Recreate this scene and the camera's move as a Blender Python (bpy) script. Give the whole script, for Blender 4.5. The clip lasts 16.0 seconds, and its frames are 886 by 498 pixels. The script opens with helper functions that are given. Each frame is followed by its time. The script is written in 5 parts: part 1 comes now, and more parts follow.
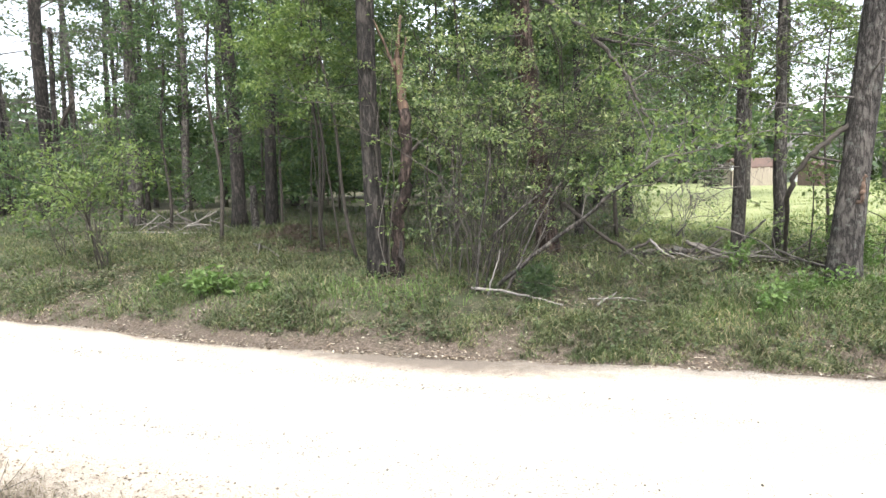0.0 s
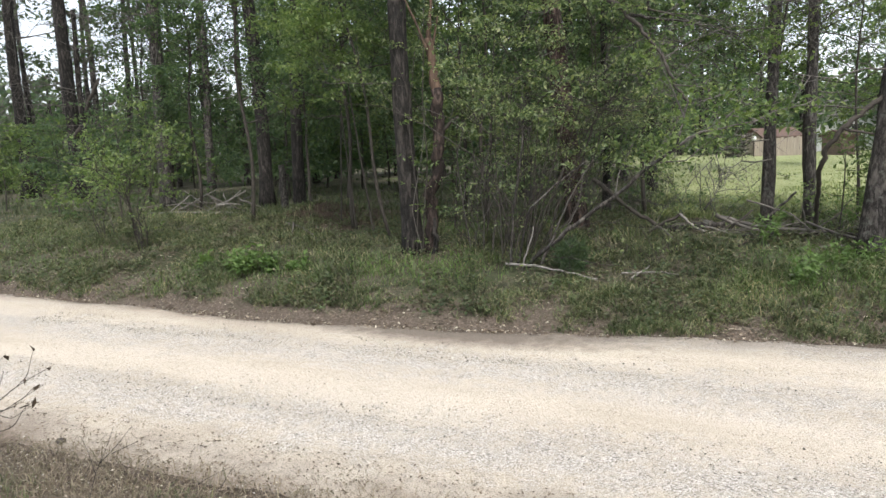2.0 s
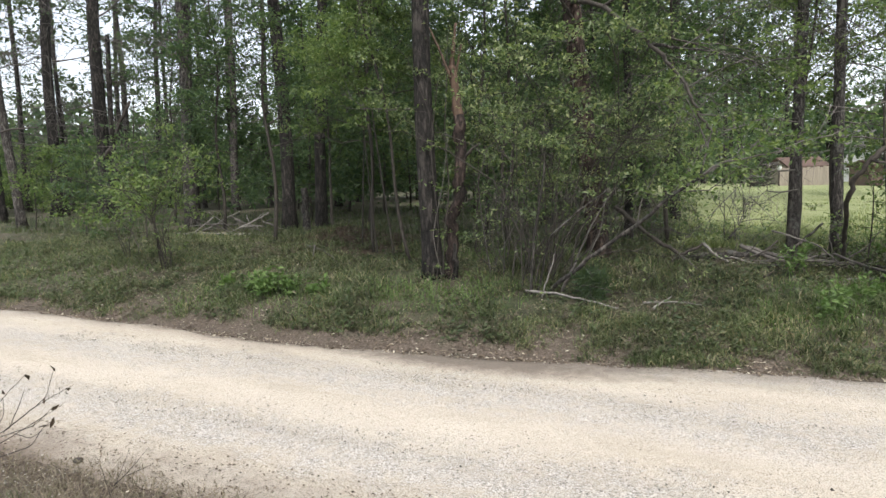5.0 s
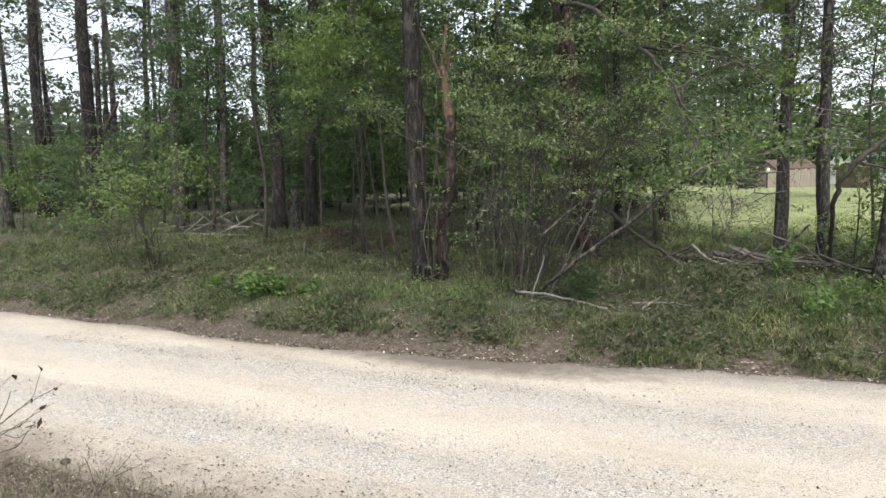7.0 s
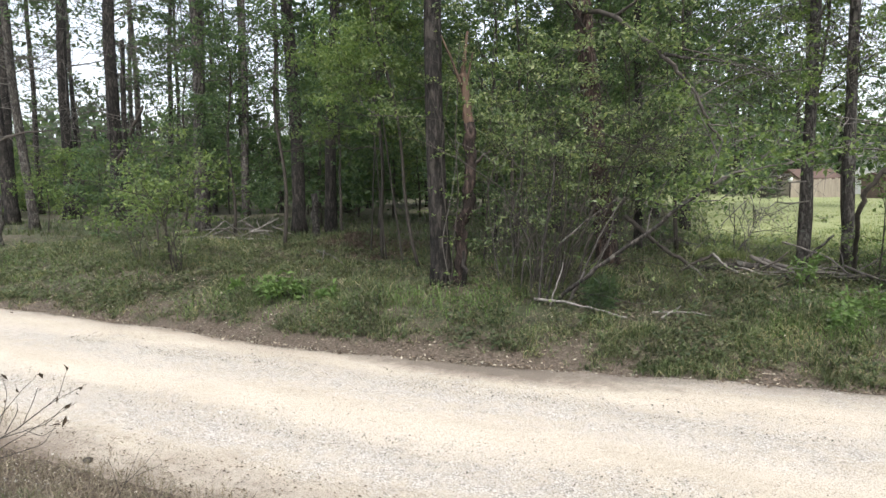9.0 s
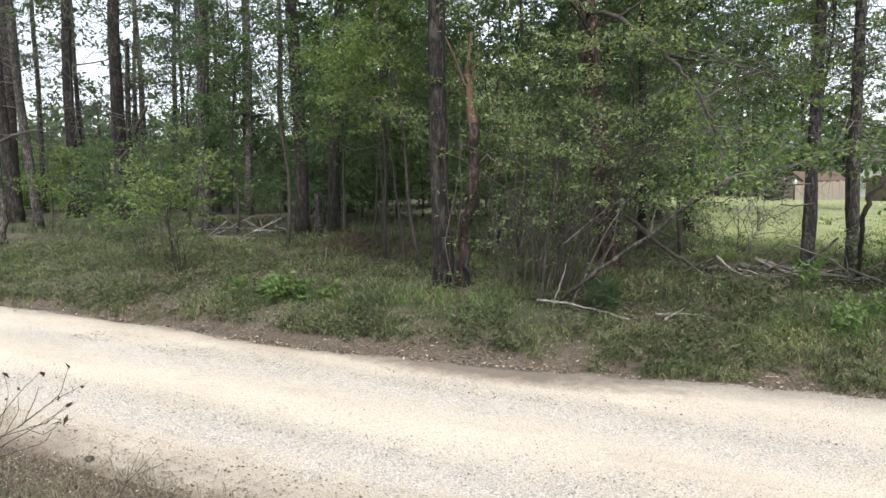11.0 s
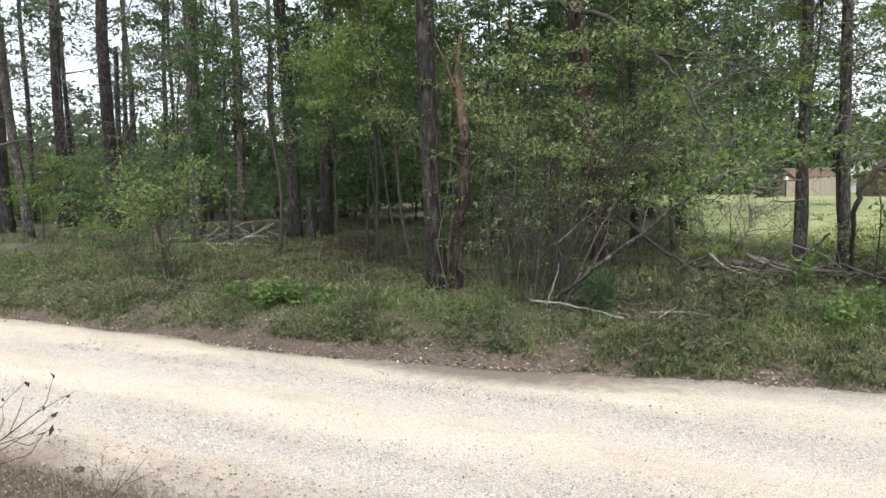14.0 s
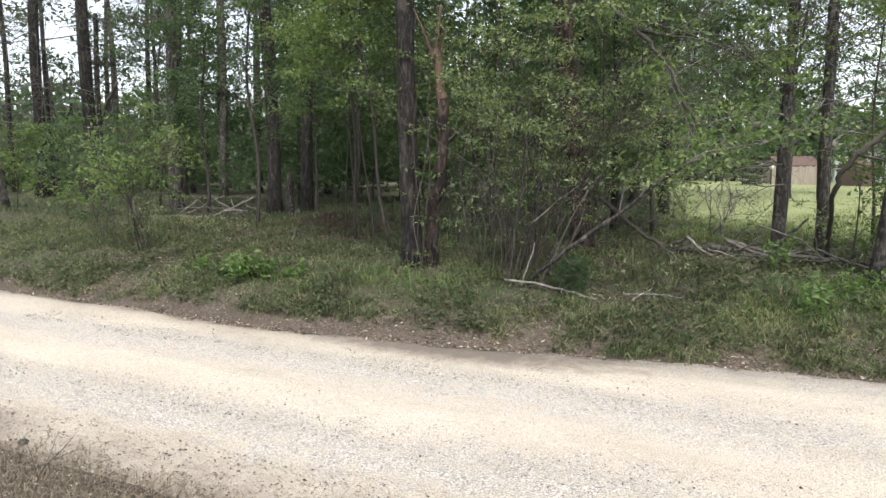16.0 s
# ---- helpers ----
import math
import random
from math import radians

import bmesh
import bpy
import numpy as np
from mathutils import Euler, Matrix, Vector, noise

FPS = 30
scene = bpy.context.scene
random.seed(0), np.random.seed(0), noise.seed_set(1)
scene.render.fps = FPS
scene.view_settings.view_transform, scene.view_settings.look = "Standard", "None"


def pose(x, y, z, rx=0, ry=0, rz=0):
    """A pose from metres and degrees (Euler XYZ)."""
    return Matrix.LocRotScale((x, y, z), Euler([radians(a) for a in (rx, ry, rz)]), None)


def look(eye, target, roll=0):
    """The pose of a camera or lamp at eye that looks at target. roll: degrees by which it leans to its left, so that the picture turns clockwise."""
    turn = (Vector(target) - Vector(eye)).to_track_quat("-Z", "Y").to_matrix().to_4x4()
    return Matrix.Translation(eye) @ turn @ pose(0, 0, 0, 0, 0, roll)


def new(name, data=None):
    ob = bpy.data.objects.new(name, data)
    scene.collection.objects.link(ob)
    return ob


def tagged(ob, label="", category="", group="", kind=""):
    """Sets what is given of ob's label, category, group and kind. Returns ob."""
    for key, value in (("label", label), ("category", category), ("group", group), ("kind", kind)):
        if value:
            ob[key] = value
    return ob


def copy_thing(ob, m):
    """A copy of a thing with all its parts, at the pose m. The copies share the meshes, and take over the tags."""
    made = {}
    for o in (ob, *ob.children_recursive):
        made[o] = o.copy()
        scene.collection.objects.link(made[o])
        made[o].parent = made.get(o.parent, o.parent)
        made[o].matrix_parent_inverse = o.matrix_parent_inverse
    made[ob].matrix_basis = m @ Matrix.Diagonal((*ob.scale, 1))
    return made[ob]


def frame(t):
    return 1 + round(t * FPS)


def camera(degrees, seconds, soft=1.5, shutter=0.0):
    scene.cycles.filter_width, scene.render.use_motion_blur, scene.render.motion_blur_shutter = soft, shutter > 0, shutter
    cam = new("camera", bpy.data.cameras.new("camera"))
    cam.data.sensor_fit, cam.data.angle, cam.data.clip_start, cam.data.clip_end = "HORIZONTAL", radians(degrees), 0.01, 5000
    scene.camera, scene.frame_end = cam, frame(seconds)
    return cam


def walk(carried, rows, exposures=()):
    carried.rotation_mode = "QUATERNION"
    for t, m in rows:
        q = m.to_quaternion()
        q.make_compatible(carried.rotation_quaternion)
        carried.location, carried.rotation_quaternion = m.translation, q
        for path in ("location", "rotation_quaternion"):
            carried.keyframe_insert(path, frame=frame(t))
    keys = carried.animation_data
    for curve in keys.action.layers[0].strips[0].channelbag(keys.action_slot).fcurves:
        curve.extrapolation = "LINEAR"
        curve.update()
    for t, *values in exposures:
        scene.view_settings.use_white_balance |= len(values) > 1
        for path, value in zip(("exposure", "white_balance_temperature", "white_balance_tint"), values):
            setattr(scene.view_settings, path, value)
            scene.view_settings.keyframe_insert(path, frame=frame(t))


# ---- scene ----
cam = camera(67.7, 16.0)
PATH = [
    (0, (0.053, 0.118, 1.557), (0.024, 2.108, 1.363), -1.3),
    (0.5, (-0.045, 0.005, 1.589), (-0.107, 1.988, 1.341), -2.0),
    (1, (-0.129, -0.057, 1.613), (-0.228, 1.926, 1.372), -3.1),
    (1.5, (-0.146, -0.071, 1.609), (-0.229, 1.91, 1.351), -2.8),
    (2, (-0.147, -0.062, 1.606), (-0.228, 1.918, 1.338), -2.2),
    (2.5, (-0.146, -0.061, 1.606), (-0.229, 1.919, 1.339), -1.5),
    (3, (-0.144, -0.051, 1.604), (-0.245, 1.929, 1.338), -1.2),
    (3.5, (-0.147, -0.054, 1.609), (-0.264, 1.927, 1.356), -0.9),
    (4, (-0.148, -0.055, 1.61), (-0.28, 1.926, 1.37), -0.6),
    (4.5, (-0.146, -0.053, 1.611), (-0.287, 1.929, 1.387), -0.8),
    (5, (-0.142, -0.048, 1.618), (-0.283, 1.938, 1.425), -1.4),
    (7.5, (-0.139, -0.059, 1.611), (-0.249, 1.929, 1.424), -1.2),
    (8, (-0.143, -0.059, 1.616), (-0.276, 1.929, 1.438), -0.9),
    (8.5, (-0.143, -0.069, 1.616), (-0.297, 1.917, 1.444), -0.9),
    (9, (-0.147, -0.069, 1.613), (-0.313, 1.917, 1.443), -0.7),
    (11.5, (-0.146, -0.056, 1.611), (-0.321, 1.929, 1.445), -0.4),
    (12, (-0.145, -0.054, 1.611), (-0.321, 1.932, 1.45), -0.6),
    (12.5, (-0.147, -0.053, 1.613), (-0.321, 1.934, 1.458), -0.5),
    (13, (-0.144, -0.048, 1.608), (-0.311, 1.939, 1.455), -0.6),
    (13.5, (-0.134, -0.037, 1.606), (-0.289, 1.95, 1.448), -1.0),
    (14, (-0.127, -0.031, 1.599), (-0.285, 1.956, 1.44), -1.4),
    (14.5, (-0.104, -0.036, 1.597), (-0.259, 1.952, 1.433), -1.6),
    (15, (-0.039, -0.032, 1.576), (-0.178, 1.956, 1.408), -0.8),
    (15.5, (-0.006, 0.031, 1.552), (-0.16, 2.014, 1.348), -0.6),
    (16, (0.007, 0.106, 1.546), (-0.113, 2.09, 1.328), 0.0),
]
EXPOSURES = [(0, 2.16), (0.3, 1.88), (0.6, 1.67), (1.0, 1.50), (1.5, 1.36), (2.5, 1.23), (5.0, 1.22), (7.5, 1.34), (9.0, 1.39), (12.0, 1.39), (16, 1.39)]
walk(cam, [(t, look(eye, target, roll)) for t, eye, target, roll in PATH], EXPOSURES)

# ---------------------------------------------------------------- light
SUN_ELEV, SUN_AZ = 58.0, 172.0
world = bpy.data.worlds.new("sky")
scene.world = world
world.use_nodes = True
wn = world.node_tree.nodes
wl = world.node_tree.links
bg = wn["Background"]
sky = wn.new("ShaderNodeTexSky")
sky.sky_type = "NISHITA"
sky.sun_disc = False
sky.sun_elevation = radians(SUN_ELEV)
sky.sun_rotation = radians(SUN_AZ)
sky.dust_density = 3.0
hs = wn.new("ShaderNodeHueSaturation")
hs.inputs["Saturation"].default_value = 0.42
wl.new(sky.outputs[0], hs.inputs["Color"])
wl.new(hs.outputs[0], bg.inputs["Color"])
bg.inputs["Strength"].default_value = 0.15
sun_data = bpy.data.lights.new("sun", "SUN")
sun_data.energy = 1.3
sun_data.angle = radians(16)
sun_data.color = (1.0, 0.965, 0.91)
sun = new("sun", sun_data)
se, sa = radians(SUN_ELEV), radians(SUN_AZ)
sun.matrix_world = look((0, 0, 30), (-math.sin(sa) * math.cos(se), -math.cos(sa) * math.cos(se), 30 - math.sin(se)))


# ---------------------------------------------------------------- materials
def ramp(nt, fac, stops):
    cr = nt.nodes.new("ShaderNodeValToRGB")
    el = cr.color_ramp.elements
    while len(el) < len(stops):
        el.new(0.5)
    for e, (p, c) in zip(el, stops):
        e.position, e.color = p, (*c, 1)
    nt.links.new(fac, cr.inputs[0])
    return cr.outputs[0]


def noise_tex(nt, vec, scale, detail=4.0, rough=0.6):
    n = nt.nodes.new("ShaderNodeTexNoise")
    n.inputs["Scale"].default_value, n.inputs["Detail"].default_value, n.inputs["Roughness"].default_value = scale, detail, rough
    if vec is not None:
        nt.links.new(vec, n.inputs["Vector"])
    return n.outputs[0]


def mapped(nt, source, scale=(1, 1, 1), turn=0.0, shift=(0, 0, 0)):
    tc = nt.nodes.new("ShaderNodeTexCoord")
    mp = nt.nodes.new("ShaderNodeMapping")
    mp.inputs["Scale"].default_value = scale
    mp.inputs["Rotation"].default_value = (0, 0, turn)
    mp.inputs["Location"].default_value = shift
    nt.links.new(tc.outputs[source], mp.inputs[0])
    return mp.outputs[0]


def mixc(nt, fac, a, b, kind="MIX"):
    m = nt.nodes.new("ShaderNodeMix")
    m.data_type, m.blend_type = "RGBA", kind
    for sock, val in ((m.inputs[0], fac), (m.inputs[6], a), (m.inputs[7], b)):
        if isinstance(val, (int, float)):
            sock.default_value = val
        elif isinstance(val, tuple):
            sock.default_value = (*val, 1)
        else:
            nt.links.new(val, sock)
    return m.outputs[2]


def calc(nt, op, a, b=0.0, clamp=False):
    m = nt.nodes.new("ShaderNodeMath")
    m.operation, m.use_clamp = op, clamp
    for sock, val in zip(m.inputs, (a, b)):
        if isinstance(val, (int, float)):
            sock.default_value = val
        else:
            nt.links.new(val, sock)
    return m.outputs[0]


def bumped(nt, bsdf, height, strength, distance):
    b = nt.nodes.new("ShaderNodeBump")
    b.inputs["Strength"].default_value, b.inputs["Distance"].default_value = strength, distance
    nt.links.new(height, b.inputs["Height"])
    nt.links.new(b.outputs[0], bsdf.inputs["Normal"])


def blank(name, rough):
    m = bpy.data.materials.new(name)
    m.use_nodes = True
    bsdf = m.node_tree.nodes["Principled BSDF"]
    bsdf.inputs["Roughness"].default_value = rough
    bsdf.inputs["Specular IOR Level"].default_value = 0.3
    return m, m.node_tree, bsdf


def leaf_material(name, colours, translucent=0.35, rough=0.5, patch=0.0):
    m, nt, bsdf = blank(name, rough)
    geo = nt.nodes.new("ShaderNodeNewGeometry")
    n = len(colours)
    col = ramp(nt, geo.outputs["Random Per Island"], [(i / max(1, n - 1), c) for i, c in enumerate(colours)])
    big = noise_tex(nt, mapped(nt, "Object"), 1.3, 2.0)
    col = mixc(nt, 0.6, col, ramp(nt, big, [(0.3, (0.45, 0.5, 0.45)), (0.7, (1.0, 1.0, 0.9))]), "MULTIPLY")
    if patch:
        spots = noise_tex(nt, mapped(nt, "Object"), patch, 4, 0.7)
        col = mixc(nt, 0.9, col, ramp(nt, spots, [(0.36, (0.42, 0.40, 0.36)), (0.5, (0.95, 0.9, 0.85)), (0.64, (1.2, 1.15, 1.0))]), "MULTIPLY")
    nt.links.new(col, bsdf.inputs["Base Color"])
    tr = nt.nodes.new("ShaderNodeBsdfTranslucent")
    nt.links.new(mixc(nt, 1.0, col, (1.0, 1.15, 0.6), "MULTIPLY"), tr.inputs[0])
    mx = nt.nodes.new("ShaderNodeMixShader")
    mx.inputs[0].default_value = translucent
    nt.links.new(bsdf.outputs[0], mx.inputs[1])
    nt.links.new(tr.outputs[0], mx.inputs[2])
    nt.links.new(mx.outputs[0], nt.nodes["Material Output"].inputs[0])
    return m


def bark_material(name, dark, light, lichen=None, plate=26.0, depth=0.03):
    m, nt, bsdf = blank(name, 0.9)
    vec = mapped(nt, "Object", (1, 1, 0.26))
    plates = noise_tex(nt, vec, plate * 0.7, 6, 0.72)
    crack = calc(nt, "ABSOLUTE", calc(nt, "SUBTRACT", noise_tex(nt, vec, plate * 0.45, 4, 0.6), 0.5))
    fine = noise_tex(nt, vec, 90, 5, 0.7)
    big = noise_tex(nt, mapped(nt, "Object"), 2.5, 3)
    h = calc(nt, "ADD", calc(nt, "MULTIPLY", calc(nt, "MINIMUM", calc(nt, "MULTIPLY", crack, 9.0), 1.0), 0.45), calc(nt, "ADD", calc(nt, "MULTIPLY", plates, 0.6), calc(nt, "MULTIPLY", fine, 0.3)))
    col = ramp(nt, h, [(0.42, tuple(c * 0.3 for c in dark)), (0.72, dark), (1.0, tuple(c * 1.25 for c in light))])
    col = mixc(nt, 0.85, col, ramp(nt, big, [(0.36, (0.45, 0.43, 0.42)), (0.64, (1.1, 1.06, 1.03))]), "MULTIPLY")
    col = mixc(nt, 0.5, col, ramp(nt, noise_tex(nt, mapped(nt, "Object"), 16, 5, 0.7), [(0.35, (0.5, 0.5, 0.5)), (0.65, (1.15, 1.15, 1.15))]), "MULTIPLY")
    if lichen:
        spot = ramp(nt, noise_tex(nt, mapped(nt, "Object"), 11, 5, 0.7), [(0.55, (0, 0, 0)), (0.66, (1, 1, 1))])
        col = mixc(nt, calc(nt, "MULTIPLY", spot, 0.38), col, lichen)
    nt.links.new(col, bsdf.inputs["Base Color"])
    bumped(nt, bsdf, h, 1.0, depth)
    return m


def plain_material(name, c1, c2, scale, rough=0.8, bump=0.3, dist=0.01, stretch=(1, 1, 1)):
    m, nt, bsdf = blank(name, rough)
    vec = mapped(nt, "Object", stretch)
    f = noise_tex(nt, vec, scale, 6, 0.65)
    g = noise_tex(nt, vec, scale * 0.13, 3)
    col = ramp(nt, f, [(0.3, c1), (0.7, c2)])
    col = mixc(nt, 0.5, col, ramp(nt, g, [(0.3, (0.6, 0.6, 0.6)), (0.7, (1, 1, 1))]), "MULTIPLY")
    nt.links.new(col, bsdf.inputs["Base Color"])
    bumped(nt, bsdf, f, bump, dist)
    return m


# far kerbless edge of the track: passes (0.85, 5.80) with this normal towards the wood
NX, NY = 0.371, 0.928
ROAD_TURN = math.atan2(-NX, NY)
ROAD_W = 3.35


def edge_at(u):
    """How far the bank's foot wanders from the straight line at u along the track."""
    u = np.clip(u, -12.0, 6.0)
    return -0.08 - 0.25 * np.exp(-((u + 3.0) / 2.5) ** 2) + 0.08 * np.log1p(np.exp(1.5 * (u + 0.9)))


def along_track(x, y):
    return NY * (x - 0.85) - NX * (y - 5.80)


def beyond(x, y):
    return NX * (x - 0.85) + NY * (y - 5.80)


def bank(x, y):
    """Distance beyond the bank's foot."""
    return beyond(x, y) - edge_at(along_track(x, y))


def rise(x, y):
    """Height of the ground: level track, a low bank beyond it, a wood floor that rises gently."""
    d = beyond(x, y)
    if d < -1.5:
        return 0.0 if d > -ROAD_W else 0.03 * (1 - math.exp((d + ROAD_W) / 0.9))
    d = bank(x, y)
    return 0.57 * (1 - math.exp(-d / 1.3)) + 0.011 * min(d, 80) if d > 0 else 0.0


def lumps(x, y):
    d = beyond(x, y)
    k = min(1.0, max(0.0, bank(x, y) / 1.2)) if d > -ROAD_W else min(1.0, (-d - ROAD_W) / 0.8)
    h = 0.07 * noise.noise((x * 0.9, y * 0.9, 0)) + 0.05 * noise.noise((x * 2.7, y * 2.7, 4.0)) + 0.012 * noise.noise((x * 9, y * 9, 7.0))
    mound = 0.22 * math.exp(-((x + 3.0) ** 2 / 0.9 + (y - 12.6) ** 2 / 0.8))
    return k * h + mound


def land(x, y):
    return rise(x, y) + lumps(x, y)


def edge_node(nt, u):
    """edge_at() as a ramp over u from -10 to 6."""
    fac = calc(nt, "MULTIPLY", calc(nt, "ADD", u, 10.0), 1 / 16)
    stops = [(k / 16, (float(edge_at(k - 10.0)) + 0.5,) * 3) for k in range(0, 17)]
    return calc(nt, "SUBTRACT", ramp(nt, fac, stops), 0.5)


def ground_material():
    m, nt, bsdf = blank("forest_soil", 0.95)
    pos = mapped(nt, "Object")
    fine = noise_tex(nt, pos, 38, 6, 0.7)
    mid = noise_tex(nt, pos, 5, 5, 0.65)
    big = noise_tex(nt, pos, 0.7, 3)
    soil = ramp(nt, fine, [(0.28, (0.028, 0.022, 0.017)), (0.5, (0.092, 0.073, 0.057)), (0.72, (0.205, 0.168, 0.135))])
    # green darkened for shade under the trees and between the tufts
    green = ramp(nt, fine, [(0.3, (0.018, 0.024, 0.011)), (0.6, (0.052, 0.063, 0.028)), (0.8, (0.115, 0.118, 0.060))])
    sep = nt.nodes.new("ShaderNodeSeparateXYZ")
    nt.links.new(pos, sep.inputs[0])
    d = calc(nt, "ADD", calc(nt, "MULTIPLY", calc(nt, "SUBTRACT", sep.outputs[0], 0.85), NX), calc(nt, "MULTIPLY", calc(nt, "SUBTRACT", sep.outputs[1], 5.80), NY))
    u = calc(nt, "SUBTRACT", calc(nt, "MULTIPLY", calc(nt, "SUBTRACT", sep.outputs[0], 0.85), NY), calc(nt, "MULTIPLY", calc(nt, "SUBTRACT", sep.outputs[1], 5.80), NX))
    d = calc(nt, "SUBTRACT", d, edge_node(nt, u))
    bare = calc(nt, "ADD", d, calc(nt, "MULTIPLY", calc(nt, "SUBTRACT", mid, 0.5), 1.6))
    grown = ramp(nt, calc(nt, "MULTIPLY", bare, 0.5), [(0.05, (0, 0, 0)), (0.4, (1, 1, 1))])
    patch = ramp(nt, calc(nt, "ADD", calc(nt, "MULTIPLY", big, 0.5), calc(nt, "MULTIPLY", mid, 0.5)), [(0.42, (0.25, 0.25, 0.25)), (0.58, (1, 1, 1))])
    col = mixc(nt, calc(nt, "MULTIPLY", grown, patch), soil, green)
    far = nt.nodes.new("ShaderNodeVectorMath")
    far.operation = "DISTANCE"
    nt.links.new(pos, far.inputs[0])
    far.inputs[1].default_value = (-2.7, 11.4, 0.6)
    near_mound = calc(nt, "SUBTRACT", 2.6, calc(nt, "ADD", far.outputs["Value"], calc(nt, "MULTIPLY", mid, 1.5)), True)
    col = mixc(nt, near_mound, col, ramp(nt, fine, [(0.28, (0.028, 0.019, 0.014)), (0.5, (0.080, 0.056, 0.041)), (0.72, (0.155, 0.112, 0.084))]))
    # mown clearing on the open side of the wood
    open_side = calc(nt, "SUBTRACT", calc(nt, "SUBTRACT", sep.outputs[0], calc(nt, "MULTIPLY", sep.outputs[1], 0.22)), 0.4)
    # fade from bank to lawn also stands for shade on the near grass
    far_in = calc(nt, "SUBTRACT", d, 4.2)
    sunlit_lawn_mask = calc(nt, "MULTIPLY", calc(nt, "MULTIPLY", open_side, 0.8, True), calc(nt, "MULTIPLY", far_in, 0.22, True), True)
    # pale ramp carries the sunlight lying on the clearing
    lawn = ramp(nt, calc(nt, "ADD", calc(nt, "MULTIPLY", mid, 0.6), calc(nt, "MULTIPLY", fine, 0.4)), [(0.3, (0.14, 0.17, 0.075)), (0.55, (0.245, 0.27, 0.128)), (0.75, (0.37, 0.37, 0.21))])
    col = mixc(nt, sunlit_lawn_mask, col, lawn)
    nt.links.new(col, bsdf.inputs["Base Color"])
    bumped(nt, bsdf, calc(nt, "ADD", fine, calc(nt, "MULTIPLY", mid, 2.0)), 0.9, 0.03)
    return m


def road_material():
    m, nt, bsdf = blank("sandy_gravel", 0.95)
    tc = mapped(nt, "Object")
    along = mapped(nt, "Object", (0.22, 1.0, 1.0))
    fine = noise_tex(nt, tc, 130, 4, 0.8)
    grit = noise_tex(nt, tc, 30, 6, 0.75)
    mid = noise_tex(nt, along, 2.6, 5, 0.6)
    sand = ramp(nt, calc(nt, "ADD", calc(nt, "MULTIPLY", mid, 0.6), calc(nt, "MULTIPLY", grit, 0.4)), [(0.3, (0.415, 0.363, 0.288)), (0.5, (0.51, 0.458, 0.378)), (0.7, (0.565, 0.52, 0.448))])
    sand = mixc(nt, 0.5, sand, ramp(nt, fine, [(0.3, (0.72, 0.70, 0.68)), (0.55, (1, 1, 1))]), "MULTIPLY")
    cell = nt.nodes.new("ShaderNodeTexVoronoi")
    cell.inputs["Scale"].default_value = 105.0
    nt.links.new(tc, cell.inputs["Vector"])
    tone = nt.nodes.new("ShaderNodeSeparateXYZ")
    nt.links.new(cell.outputs["Color"], tone.inputs[0])
    gravel = ramp(nt, tone.outputs[0], [(0.0, (0.13, 0.122, 0.112)), (0.12, (0.36, 0.338, 0.302)), (0.45, (0.53, 0.50, 0.452)), (1.0, (0.78, 0.755, 0.71))])
    gravel = mixc(nt, 0.6, gravel, ramp(nt, cell.outputs["Distance"], [(0.3, (1, 1, 1)), (0.75, (0.45, 0.43, 0.41))]), "MULTIPLY")
    # gravel thrown up between the wheel tracks and along the shoulders
    sep = nt.nodes.new("ShaderNodeSeparateXYZ")
    nt.links.new(tc, sep.inputs[0])
    v = calc(nt, "ADD", sep.outputs[1], calc(nt, "MULTIPLY", calc(nt, "SUBTRACT", mid, 0.5), 0.7))
    band = calc(nt, "ABSOLUTE", calc(nt, "SINE", calc(nt, "MULTIPLY", calc(nt, "ADD", v, 0.55), 2.35)))
    loose = ramp(nt, calc(nt, "ADD", calc(nt, "MULTIPLY", band, 0.30), calc(nt, "MULTIPLY", noise_tex(nt, tc, 5, 8, 0.85), 1.25)), [(0.76, (0, 0, 0)), (1.02, (1, 1, 1))])
    col = mixc(nt, calc(nt, "MULTIPLY", loose, 0.9), sand, gravel)
    specks = ramp(nt, noise_tex(nt, tc, 42, 4, 0.7), [(0.31, (0.22, 0.195, 0.17)), (0.37, (1, 1, 1))])
    col = mixc(nt, 0.85, col, specks, "MULTIPLY")
    tiny = ramp(nt, noise_tex(nt, tc, 150, 2, 0.5), [(0.35, (0.34, 0.32, 0.30)), (0.44, (1, 1, 1)), (0.58, (1, 1, 1)), (0.68, (1.35, 1.35, 1.36))])
    col = mixc(nt, 1.0, col, tiny, "MULTIPLY")
    # brown soil and rotted leaves creep in from the wood side
    wander_in = calc(nt, "MULTIPLY", calc(nt, "SUBTRACT", noise_tex(nt, mapped(nt, "Object", (0.35, 1, 1)), 1.6, 5), 0.5), 1.0)
    edge = calc(nt, "ADD", calc(nt, "SUBTRACT", sep.outputs[1], edge_node(nt, sep.outputs[0])), wander_in)
    verge = calc(nt, "ADD", sep.outputs[1], calc(nt, "MULTIPLY", wander_in, 1.5))
    dirt = ramp(nt, calc(nt, "ADD", calc(nt, "MULTIPLY", edge, 1.0), 0.80), [(0.0, (0, 0, 0)), (0.30, (0.10, 0.10, 0.10)), (0.60, (0.42, 0.42, 0.42)), (0.82, (1, 1, 1))])
    soil = ramp(nt, grit, [(0.3, (0.10, 0.08, 0.063)), (0.7, (0.235, 0.192, 0.155))])
    col = mixc(nt, dirt, col, soil)
